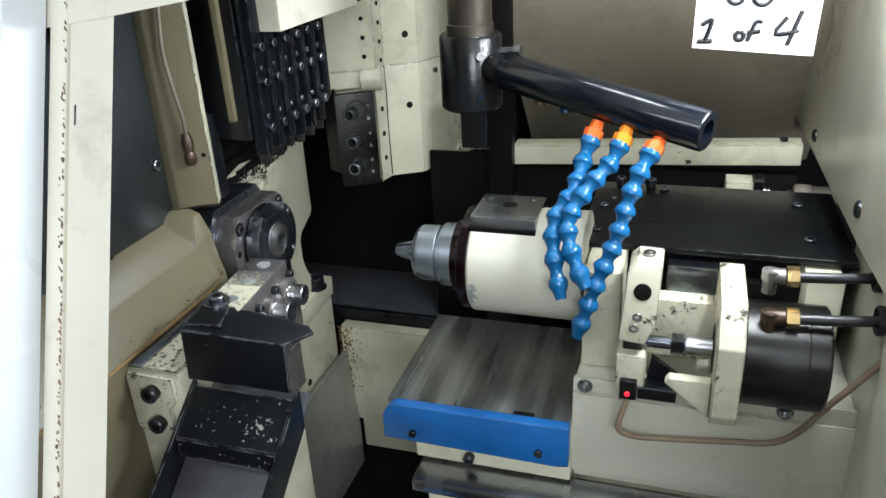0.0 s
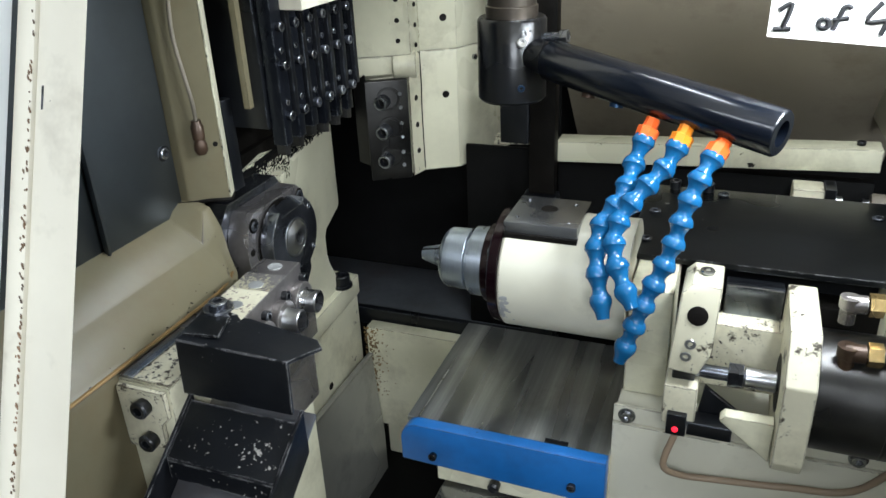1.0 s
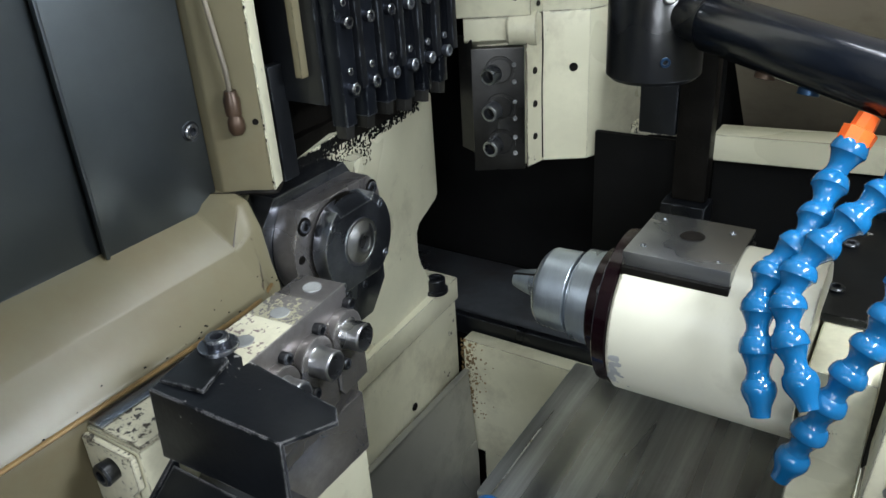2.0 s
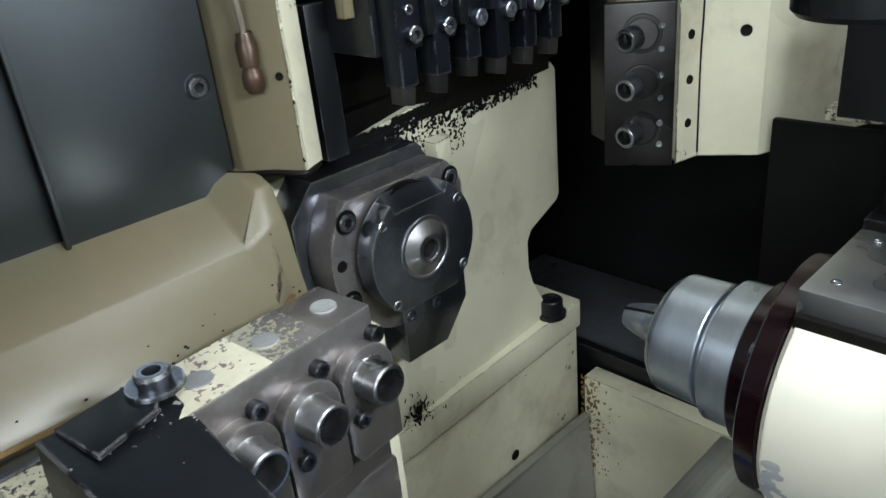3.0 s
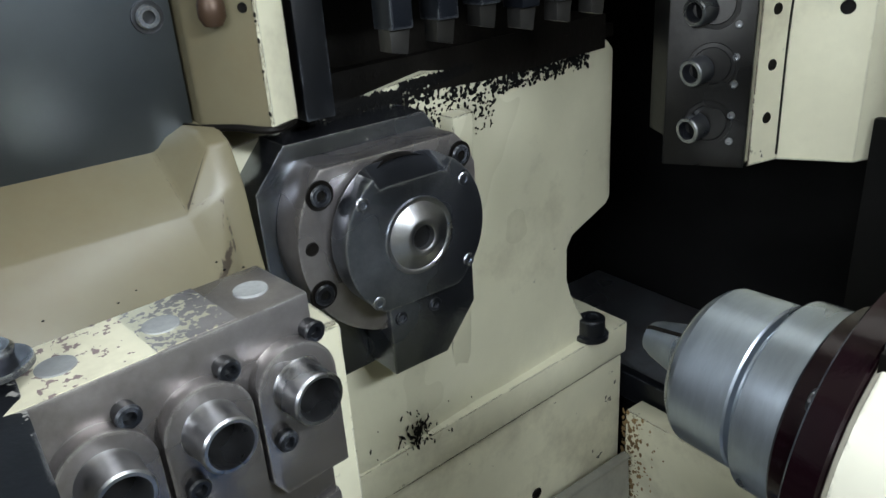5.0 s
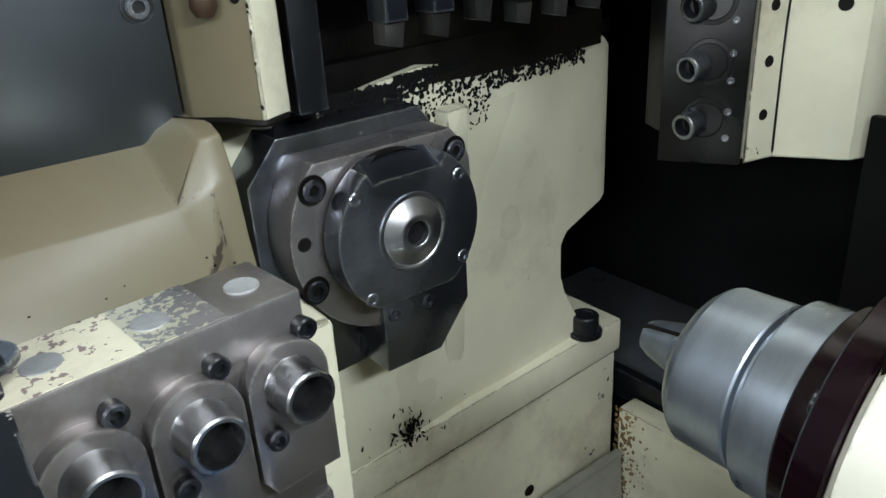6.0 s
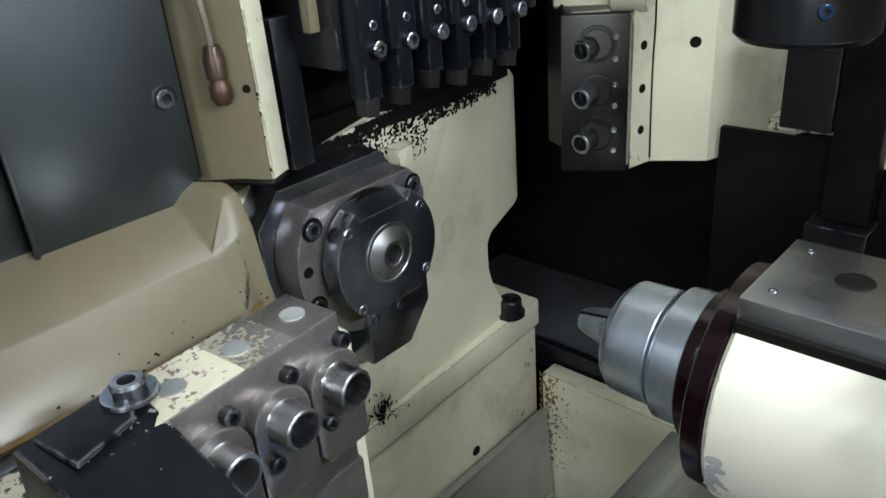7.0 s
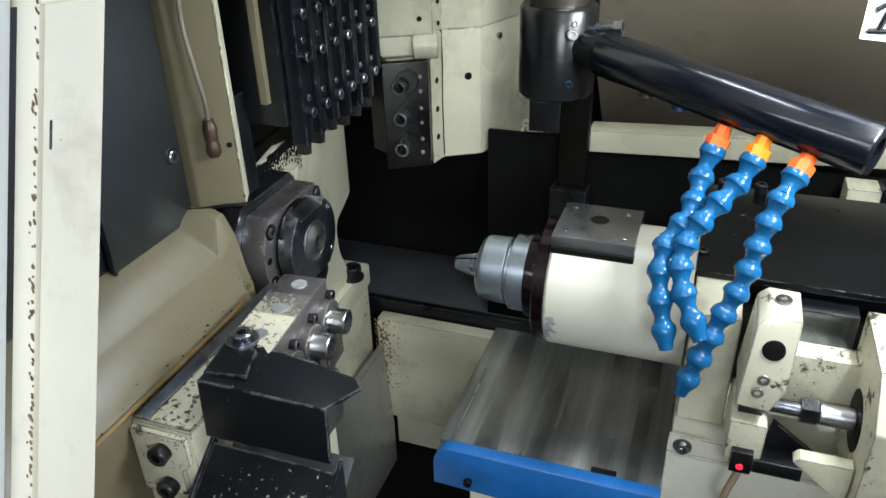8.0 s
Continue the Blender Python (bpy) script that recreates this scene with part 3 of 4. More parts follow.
part("drip_lip", tapered(prism([(-0.040, 1.100), (0.06, 1.1065), (0.11, 1.1030), (0.245, 1.1025), (0.245, 1.128), (-0.040, 1.128)], "x", -0.29, -0.0508, 0.0008), lambda y: -0.115 * max(0.0, y - 0.05)), BLACK_OIL_SHADE, gang)
part("side_plate", box(-0.034, -0.024, -0.037, -0.020, 1.112, 1.205, 0.001), BLACK_OXIDE, gang)
# The guide bar's cream is darkened the same way, by colour alone.
part("guide_bar", box(-0.0035, 0.0035, -0.030, -0.0222, 1.197, 1.60, 0.001), CREAM_OILED_SHADED, gang, "cream painted guide bar")
rnd = random.Random(11)
for i in range(6):
    y = -0.018 + 0.0265 * i
    low = 1.158 + rnd.uniform(-0.004, 0.006)
    part("tool_shank", prism([(y, low), (y + 0.012, low), (y + 0.012, low + 0.02), (y + 0.018, low + 0.02), (y + 0.018, 1.34), (y, 1.34)], "x", 0.017, 0.032, 0.0008), TOOL_BLUE, gang)
    part("clamp_wedge", box(0.017, 0.036, y + 0.0188, y + 0.0258, low + 0.026, 1.33, 0.001), BLACK_OXIDE, gang)
    for z, r in ((1.187, 0.0050), (1.200, 0.0030), (1.236, 0.0048), (1.250, 0.0030), (1.272, 0.0048)):
        screw(gang, (0.032, y + 0.009, z), (1, 0, 0), r, 0.006 if r > 0.004 else 0.002, STEEL_DARK)
    part("insert", prism([(y + 0.001, low - 0.010), (y + 0.010, low - 0.012), (y + 0.012, low), (y + 0.001, low)], "x", 0.019, 0.029, 0.0004), OILY_BLOCK, gang, "grey steel tool tip")

# oil and swarf clinging to the casting below the gang tools
grime = bmesh.new()
rnd = random.Random(3)
part("slide_foot", box(-0.29, -0.080, 0.0, 0.262, 1.1085, 1.1185, 0.001), BLACK_OIL_SHADE, gang)
for k in range(2600):
    y = rnd.uniform(-0.03, 0.225)
    fall = rnd.random() ** 2.6 * (0.040 if 0.03 < y < 0.12 else 0.018)
    z = 1.110 - fall + (0.004 if 0.04 < y < 0.1 else 0)
    s = max(0.0003, rnd.uniform(0.0003, 0.0017) * (1.2 - fall * 20))
    x = -0.0515 - 0.115 * max(0.0, y - 0.05)
    bmesh.ops.create_icosphere(grime, subdivisions=1, radius=1, matrix=Matrix.Translation((x, y, z)) @ Matrix.Rotation(rnd.uniform(-1.2, 1.2), 4, "X") @ Matrix.Diagonal((0.0005, s, s * rnd.uniform(0.8, 2.4), 1)))
solid("oil_sludge", grime, DARK_INSIDE, "black oily sludge and swarf clinging to the casting", "sludge", kind="stuff")
smudge = bmesh.new()
for k in range(150):
    a, d = rnd.uniform(0, 6.3), abs(rnd.gauss(0, 0.010))
    far = rnd.random() < 0.4
    y = 0.030 + d * math.cos(a) * (2.6 if far else 0.8)
    z = 0.868 + d * math.sin(a) * (1.8 if far else 0.9)
    if z < 0.853:
        continue
    s = rnd.uniform(0.0004, 0.0016 if far else 0.0026)
    bmesh.ops.create_icosphere(smudge, subdivisions=1, radius=1, matrix=Matrix.Translation((-0.0518, y, z)) @ Matrix.Rotation(rnd.uniform(-0.5, 0.9), 4, "X") @ Matrix.Diagonal((0.0005, s * 0.5, s * 1.5, 1)))
for k in range(60):
    y, z = rnd.uniform(-0.455, -0.08), rnd.uniform(0, 1)
    s = rnd.uniform(0.0003, 0.0009)
    x, zz = (-0.050 + 0.028 * z * 1.0, 1.105 - 0.019 * z) if rnd.random() < 0.35 else (-0.002 + 0.012 * z, 1.066 - 0.014 * z)
    bmesh.ops.create_icosphere(smudge, subdivisions=1, radius=1, matrix=Matrix.Translation((x, y, zz)) @ Matrix.Diagonal((s, s * 1.4, s, 1)))
for k in range(26):
    z = 1.118 + 0.19 * rnd.random() ** 1.4
    s = rnd.uniform(0.0003, 0.0009)
    x, y = ((-0.0115, -0.0618) if rnd.random() < 0.7 else (-0.0203, -0.0440))
    bmesh.ops.create_icosphere(smudge, subdivisions=1, radius=1, matrix=Matrix.Translation((x + rnd.uniform(-0.001, 0.0002), y, z)) @ Matrix.Diagonal((s, s, s * rnd.uniform(1, 2.5), 1)))
for k in range(40):
    z, f = 1.119 + 0.012 * rnd.random(), rnd.random()
    s = rnd.uniform(0.0005, 0.0011)
    bmesh.ops.create_icosphere(smudge, subdivisions=1, radius=1, matrix=Matrix.Translation((-0.0125 - 0.008 * f, -0.0605 + 0.015 * f, z)) @ Matrix.Diagonal((s * 0.6, s * 0.6, s * 2.2, 1)))
solid("paint_chips", smudge, BLACK_OIL_SHADE, "small dark chips and scratches in the cream paint", "paint chips", kind="stuff")

# ---- hanging tool post ----
back = thing("back_tool_post", (0.04, 0.3, 1.03), "cream painted hanging tool post with dark sleeve block", "tool post")
part("lower_body", prism([(-0.010, 0.252), (0.040, 0.268), (0.0445, 0.258), (0.050, 0.285), (0.092, 0.3105), (0.136, 0.43), (-0.10, 0.43)], "z", 1.030, 1.1915, 0.0004), CREAM, back)
part("upper_body", prism([(-0.020, 0.228), (0.048, 0.262), (0.0502, 0.285), (0.0922, 0.3105), (0.1362, 0.4302), (-0.10, 0.4302)], "z", 1.1917, 1.75, 0.0004), CREAM, back)
part("recess_roof", hull([(-0.014, 0.232, 1.168), (0.040, 0.262, 1.168), (-0.014, 0.232, 1.191), (0.044, 0.262, 1.191), (-0.03, 0.27, 1.150), (0.02, 0.29, 1.150), (-0.03, 0.27, 1.191), (0.02, 0.29, 1.191)], 0.001), CREAM, back)
part("boss", lathe([(0, 0), (0, 0.015), (0.002, 0.017), (0.030, 0.017), (0.034, 0.012), (0.034, 0)], (0.022, 0.262, 1.178), (0.94, 0.34, 0), 28), CREAM, back)
sb = part("sleeve_block", loft([[(-0.004, 0.228, z), (0.0435, 0.2555, z), (0.0375, 0.2665, z), (-0.010, 0.239, z)] for z in (1.029, 1.162)], 0.0012), OILY_BLOCK, back)
part("side_clamp", loft([[(-0.030, 0.246, z), (-0.0045, 0.2325, z), (-0.0105, 0.2425, z), (-0.034, 0.256, z)] for z in (1.048, 1.17)], 0.001), OILY_BLOCK, back)
for z in (1.0585, 1.0975, 1.1365):
    part("sleeve_collar", lathe([(0, 0.0155), (0.0012, 0.0152), (0.0014, 0.0125), (0.0004, 0.012)], (0.0215, 0.2425, z + 0.002), (0.5, -0.866, 0), 24), OILY_BLOCK, sb)
    part("sleeve", lathe([(0.0, 0.0092), (0.0125, 0.0092), (0.0133, 0.0085), (0.0133, 0.0066), (0.0, 0.006)], (0.0165, 0.2400, z), (-0.05, -0.985, -0.1), 24), STEEL_DARK, sb)
    # Bore darkness again comes from a black disc set in the sleeve.
    part("sleeve_bore", lathe([(0.0, 0.0066), (0.0002, 0)], (0.0163, 0.2350, z - 0.0005), (-0.05, -0.985, -0.1), 18), DARK_INSIDE, sb)
    screw(sb, (0.0345, 0.2498, z + 0.008), (0.5, -0.866, 0), 0.0026, 0.002, STEEL_GREY)
    screw(sb, (0.0345, 0.2498, z - 0.010), (0.5, -0.866, 0), 0.0026, 0.002, STEEL_GREY)
for z in (1.062, 1.098, 1.134):
    bore(back, (0.0474, 0.2722, z), (0.98, -0.17, 0), 0.0035)
for z in (1.133, 1.232):
    bore(back, (0.0780, 0.3018, z), (0.52, -0.85, 0), 0.0042)
for z in (1.21, 1.235, 1.26, 1.285):
    bore(back, (0.0345, 0.2550, z), (0.45, -0.89, 0), 0.0028)
    bore(back, (0.0505, 0.2740, z - 0.008), (0.98, -0.17, 0), 0.0028)
screw(back, (0.1040, 0.343, 1.175), (0.94, -0.34, 0), 0.004, 0.004, STEEL_GREY)
solid("back_post_seam", tube_along([(0.0502, 0.2838, 1.192), (0.0508, 0.2842, 1.15), (0.0500, 0.2836, 1.11), (0.0506, 0.2842, 1.034)], 0.0008, 6), BLACK_OIL_SHADE, "dark cracked sealant bead down the post", "sealant bead")

# ---- sub spindle ----
sub = thing("sub_spindle", (0.3, 0.0, 0.914), "cream painted sub spindle with satin steel collet nose", "spindle")
SY = 0.008
part("collet", lathe([(0.002, 0), (0.0, 0.0036), (0.0, 0.0060), (0.003, 0.0074), (0.022, 0.0120), (0.026, 0.0120)], (0.164, SY, 1.05), (1, 0, 0), 24), STEEL_NOSE, sub)
for k in range(3):
    a = 2 * math.pi * k / 3 + 0.5
    # Black slivers on the cone draw the shade inside its slots.
    part("collet_slot", prism([(0.1636, 0.002), (0.1636, 0.0061), (0.1668, 0.0076), (0.1862, 0.0121), (0.1862, 0.002)], "y", -0.0008, 0.0008, 0, Matrix.Translation((0, SY, 1.05)) @ Matrix.Rotation(a, 4, "X")), BLACK_OIL_SHADE, sub)
part("collet_nut", lathe([(0.0, 0.012), (0.0004, 0.0245), (0.0012, 0.0262), (0.0045, 0.0293), (0.0060, 0.0300), (0.0264, 0.0307), (0.0272, 0.0301), (0.0279, 0.0280), (0.0302, 0.0279), (0.0312, 0.0334), (0.0322, 0.0345), (0.0470, 0.0348), (0.0475, 0)], (0.1885, SY, 1.05), (1, 0, 0), 72), STEEL_NOSE, sub, "satin grey steel collet nut", 22)
part("plum_ring", lathe([(0, 0), (0.0, 0.0375), (0.001, 0.0385), (0.0112, 0.0390), (0.0116, 0.0530), (0.0128, 0.0550), (0.0215, 0.0560), (0.0225, 0.0550), (0.0225, 0)], (0.2355, SY, 1.05), (1, 0, 0), 72), PURPLE_RING, sub, "dark plum anodised ring", 22)
for k in range(4):
    a = k * math.pi / 2 + 0.9
    screw(sub, (0.2466, SY + 0.046 * math.cos(a), 1.05 + 0.046 * math.sin(a)), (-1, 0, 0), 0.004, 0.002)
part("housing", lathe([(0, 0), (0.0, 0.0555), (0.002, 0.0575), (0.116, 0.0575), (0.116, 0)], (0.2585, SY, 1.05), (1, 0, 0), 72), CREAM_CLEAN, sub)
pad = part("top_pad", box(0.2585, 0.326, -0.024, 0.042, 1.096, 1.1100, 0.0008), STEEL_GREY, sub, "machined steel pad")
part("pad_foot", box(0.2590, 0.3265, -0.0275, 0.045, 1.0925, 1.1000, 0.001), BLACK_OIL_SHADE, sub)
# Black disc on the pad, drawn for the shaded inside of the hole.
part("pad_hole", lathe([(0.0, 0.0080), (0.0006, 0.0070), (0.0004, 0.0052), (0.0003, 0)], (0.292, 0.014, 1.1101), (0, 0, 1), 24), BLACK_OIL_SHADE, pad)
for x, y in ((0.268, -0.012), (0.314, 0.030), (0.268, 0.032), (0.316, -0.014)):
    screw(pad, (x, y, 1.1095), (0, 0, 1), 0.0022, 0.0012, STEEL_DARK)
worn = bmesh.new()
rnd = random.Random(9)
for k in range(40):
    a = math.pi + 0.30 + rnd.uniform(-0.22, 0.30)
    s = rnd.uniform(0.0006, 0.0026)
    p = (0.2615 + abs(rnd.gauss(0, 0.0035)), SY + 0.0576 * math.cos(a), 1.05 + 0.0576 * math.sin(a))
    bmesh.ops.create_icosphere(worn, subdivisions=1, radius=1, matrix=Matrix.Translation(p) @ Matrix.Rotation(a - math.pi, 4, "X") @ Matrix.Diagonal((s * 1.3, 0.0003, s, 1)))
part("worn_marks", worn, WHITE_DOT, sub, "grey spots of worn paint")

sub.location = (0.298, -0.003, 0.912)

# ---- way cover and carriage base ----
way = thing("way_cover", (0.28, 0.0, 0.50), "streaked steel way cover with a bright blue end wiper", "way cover")
part("plate", box(0.1735, 0.372, -0.086, 0.10, 0.9065, 0.9135, 0.002), WAY_STEEL, way)
part("edge_strip", box(0.1850, 0.1862, -0.084, 0.0, 0.9136, 0.9140, 0), STEEL_BRIGHT, way)
CURVE = [(0.172 + 0.018 * (1 - math.cos(a)), 0.897 + 0.019 * math.sin(a)) for a in [k * math.pi / 16 for k in range(9)]]
part("wiper", prism([(0.172, 0.872)] + CURVE + [(0.372, 0.917), (0.372, 0.870), (0.36, 0.868)], "y", -0.1005, -0.0865, 0.0015), BLUE_PAINT, way, "bright blue plastic wiper plate")
for x in (0.206, 0.342):
    screw(way, (x, -0.1005, 0.884), (0, -1, 0), 0.0042, 0.005)
part("clip", box(0.312, 0.334, -0.088, -0.080, 0.9137, 0.9165, 0.0006), BLACK_OXIDE, way)
part("box_bed", box(0.200, 0.372, -0.080, 0.10, 0.835, 0.906, 0.002), CREAM, way)
part("rail", box(0.205, 0.70, -0.115, -0.070, 0.815, 0.832, 0.004), STEEL_GREY, way, "oily steel rail under the cover")
part("bed", box(0.21, 0.75, -0.080, 0.19, 0.50, 0.814, 0.003), CREAM, way)
part("knob", lathe([(0, 0.006), (0.008, 0.006), (0.010, 0.004), (0.010, 0)], (0.262, -0.0795, 0.846), (0, -1, 0), 16), BLACK_OXIDE, way)
solid("lower_wiper", hull([(x, y, z) for x in (0.205, 0.24) for y, z in ((-0.135, 0.80), (-0.150, 0.765), (-0.125, 0.80), (-0.140, 0.765))], 0.002), BLUE_PAINT, "bright blue plastic guard under the rail", "guard")

base = thing("spindle_carriage", (0.5, 0.0, 0.833), "cream painted sub spindle carriage on its base", "carriage")
part("base_body", box(0.373, 0.628, -0.066, 0.19, 0.833, 0.958, 0.002), CREAM_CLEAN, base)
part("front_cover", box(0.371, 0.70, -0.0735, -0.0665, 0.845, 0.9435, 0.0015), CREAM_CLEAN, base)
part("top_strip", box(0.371, 0.628, -0.0705, -0.0665, 0.9440, 0.9615, 0.001), CREAM_CLEAN, base)
for x in (0.383, 0.568):
    part("washer", lathe([(0, 0.0078), (0.0012, 0.0076), (0.0012, 0)], (x, -0.0705, 0.952), (0, -1, 0), 20), STEEL_GREY, base)
    screw(base, (x, -0.0717, 0.952), (0, -1, 0), 0.0055, 0.0045, STEEL_GREY)
# The deep recess under the plate gets its shade from this black casting.
part("cast_body", box(0.374, 0.618, 0.016, 0.19, 0.9585, 1.040, 0.003), BLACK_OIL_SHADE, base, "casting under the plate, blackened to stand for its shade")
part("inner_block", box(0.452, 0.500, -0.004, 0.0155, 1.0245, 1.060, 0.002), STEEL_DARK, base)
part("cheek", box(0.3745, 0.412, -0.044, 0.030, 0.9585, 1.066, 0.003), CREAM, base)
part("end_block", box(0.578, 0.612, -0.010, 0.060, 0.9585, 1.062, 0.003), CREAM, base)
part("under_plate", box(0.412, 0.577, 0.04, 0.185, 1.0405, 1.066, 0.002), BLACK_OXIDE, base)
part("web", prism([(0.430, 0.985), (0.430, 1.046), (0.438, 1.052), (0.440, 1.046), (0.497, 1.046), (0.502, 1.060), (0.510, 1.060), (0.510, 0.985)], "y", -0.050, -0.028, 0.002), CREAM_WORN, base)
part("web_fill", box(0.45, 0.50, -0.0275, 0.016, 1.000, 1.024, 0.002), CREAM, base)
clev = part("clevis", hull([(0.419, y, 1.088) for y in (-0.082, -0.036)] + [(0.426, y, 1.095) for y in (-0.078, -0.036)] + [(0.449, y, 1.094) for y in (-0.078, -0.036)] + [(0.447, y, 1.04) for y in (-0.090, -0.036)] + [(0.438, y, 1.020) for y in (-0.092, -0.036)] + [(0.414, y, 1.022) for y in (-0.092, -0.036)], 0.002), CREAM_WORN, base)
# Shade of the clevis hole, painted as a short black plug.
part("clevis_hole", lathe([(-0.006, 0.0080), (0.0, 0.0080), (0.0002, 0.0070), (0.0002, 0)], (0.4330, -0.0856, 1.071), (0, -0.985, 0.17), 24), BLACK_OIL_SHADE, clev)
screw(clev, (0.4275, -0.0912, 1.036), (0, -1, 0), 0.0045, 0.0012, STEEL_GREY)
screw(clev, (0.4300, -0.0905, 1.0475), (0, -1, 0.1), 0.0045, 0.0010, STEEL_GREY)
screw(clev, (0.436, -0.055, 1.0945), (0, 0, 1), 0.006, 0.0035, STEEL_GREY)
part("lower_lug", box(0.413, 0.440, -0.092, -0.036, 0.968, 1.006, 0.0025), CREAM_WORN, base)
part("pivot_block", box(0.418, 0.436, -0.080, -0.036, 1.0061, 1.0199, 0.001), BLACK_OXIDE, base)
rodp = part("piston_rod", rod((0.436, -0.072, 1.013), (0.502, -0.072, 1.013), 0.0058, 24), STEEL_DARK, base)
part("rod_sleeve", rod((0.474, -0.072, 1.013), (0.4985, -0.072, 1.013), 0.0085, 28), STEEL_BRIGHT, rodp, "bright ground rod end")
part("rod_nut", lathe([(0, 0), (0, 0.0105), (0.0115, 0.0105), (0.0115, 0)], (0.4615, -0.072, 1.013), (1, 0, 0), 6, 0.3), BLACK_OXIDE, rodp)
plate = part("cylinder_bracket", prism([(-0.118, 0.9625), (-0.126, 0.975), (-0.126, 1.045), (-0.098, 1.077), (-0.020, 1.077), (-0.020, 0.9625)], "x", 0.499, 0.5215, 0.002), CREAM_WORN, base)
# The bracket is solid; this black disc paints its bore's shade.
part("bracket_bore", lathe([(0.0, 0.024), (0.0006, 0.022), (0.0003, 0)], (0.4990, -0.072, 1.013), (-1, 0, 0), 32), BLACK_OIL_SHADE, plate)
part("gusset", prism([(0.4985, 0.9625), (0.4985, 1.000), (0.462, 1.000), (0.458, 0.995)], "y", -0.112, -0.100, 0.0015), CREAM, base)
cyl = part("air_cylinder", lathe([(0, 0), (0, 0.046), (0.002, 0.048), (0.050, 0.048), (0.0505, 0.0472), (0.052, 0.0472), (0.0525, 0.048), (0.068, 0.048), (0.070, 0.046), (0.070, 0)], (0.522, -0.068, 1.012), (1, 0, 0), 56), OILY_BLOCK, base, "oily grey steel air cylinder")


def elbow(z0, y, mat, mat2):
    e = part("elbow", lathe([(0, 0.006), (0.012, 0.006), (0.013, 0.0075), (0.022, 0.0075), (0.023, 0)], (0.540, y, z0 - 0.018), (0, 0, 1), 16), mat, cyl)
    part("elbow_arm", lathe([(0, 0), (0, 0.0072), (0.014, 0.0072), (0.014, 0)], (0.538, y, z0 - 0.002), (1, 0, 0.05), 16), mat, e)
    part("union_nut", lathe([(0, 0), (0, 0.0092), (0.010, 0.0092), (0.010, 0)], (0.553, y, z0 - 0.001), (1, 0, 0.05), 6), mat2, e, "brass union nut")


elbow(1.088, -0.060, STEEL_BROWN, BRASS)
elbow(1.064, -0.092, BRASS_DIRTY, BRASS)
for y, z, x in ((-0.060, 1.087, 0.563), (-0.092, 1.063, 0.563)):
    h = solid("air_hose", tube_along([(x, y, z), (x + 0.03, y, z + 0.002), (x + 0.05, y + 0.002, z + 0.003), (0.632, y + 0.004, z + 0.004)], 0.0048, 12), RUBBER, "black rubber air hose from the cylinder fitting", "hose", "air hoses")
    solid("hose_grommet", lathe([(0, 0.006), (0.001, 0.013), (0.006, 0.013), (0.007, 0.011)], (0.6285, y + 0.004, z + 0.004), (-1, 0, 0), 20), RUBBER, "black rubber grommet where the hose enters the wall", "grommet", "grommets")

sensor = thing("proximity_sensor", (0.426, -0.09, 0.9615), "black proximity sensor with a red light", "sensor")
part("body", box(0.418, 0.434, -0.098, -0.078, 0.9615, 0.982, 0.001), BLACK_OXIDE, sensor)
part("holder", box(0.4345, 0.470, -0.094, -0.076, 0.9615, 0.974, 0.001), BLACK_OXIDE, sensor)
part("shield", hull([(0.440, -0.075, 0.962), (0.496, -0.075, 0.962), (0.445, -0.075, 1.0), (0.440, -0.071, 0.962), (0.496, -0.071, 0.962), (0.445, -0.071, 1.0)], 0.0005), BLACK_SHEET, sensor)
part("light", lathe([(0, 0.0027), (0.001, 0.0024), (0.002, 0)], (0.4255, -0.0982, 0.968), (0, -1, 0), 14), RED_LED, sensor, "glowing red light")
solid("sensor_cable", tube_along([(0.4262, -0.0935, 0.9605), (0.419, -0.095, 0.926), (0.433, -0.085, 0.910), (0.46, -0.080, 0.908), (0.52, -0.079, 0.915), (0.568, -0.082, 0.928), (0.60, -0.095, 0.985), (0.630, -0.10, 1.035)], 0.0030, 10), CABLE_TAN, "tan sensor cable looping along the base", "cable")

top = thing("top_plate", (0.49, 0.1, 1.067), "flat black sheet metal plate over the carriage", "plate")
part("sheet", box(0.362, 0.624, 0.012, 0.195, 1.0665, 1.0725, 0.0008), BLACK_PLATE, top)
for x, y in ((0.376, 0.045), (0.376, 0.115), (0.44, 0.178), (0.586, 0.055), (0.584, 0.15)):
    screw(top, (x, y, 1.0722), (0, 0, 1), 0.0058, 0.0032)

for x in (0.389, 0.424):
    screw(top, (x, 0.187, 1.0724), (0, 0, 1), 0.0062, 0.010)

# ---- rear of the work space ----
beam = thing("rear_beam", (0.38, 0.29, 0.50), "cream painted beam behind the carriage", "beam")
part("bar", hull([(x, y, z) for x, zt in ((0.232, 1.084), (0.60, 1.101)) for y in (0.285, 0.32) for z in (zt, zt - 0.027)], 0.002), CREAM, beam)
part("bracket", hull([(x, y, z) for x, zt in ((0.150, 1.085), (0.205, 1.088)) for y in (0.283, 0.31) for z in (zt, zt - 0.010)], 0.001), CREAM_WORN, beam)
# Leg and web are coloured black to supply the darkness below the beam.
part("leg", box(0.232, 0.60, 0.300, 0.318, 0.50, 1.056, 0.002), DARK_INSIDE, beam, "black plate standing in for shade under the bar")
part("web", box(0.10, 0.24, 0.312, 0.32, 0.50, 1.062, 0.002), DARK_INSIDE, beam, "black web plate merging into the dark void")
screw(beam, (0.578, 0.30, 1.1015), (0, 0, 1), 0.005, 0.004)
stop = thing("stop_block", (0.53, 0.26, 1.0), "cream stop block with a steel adjusting bolt", "stop block")
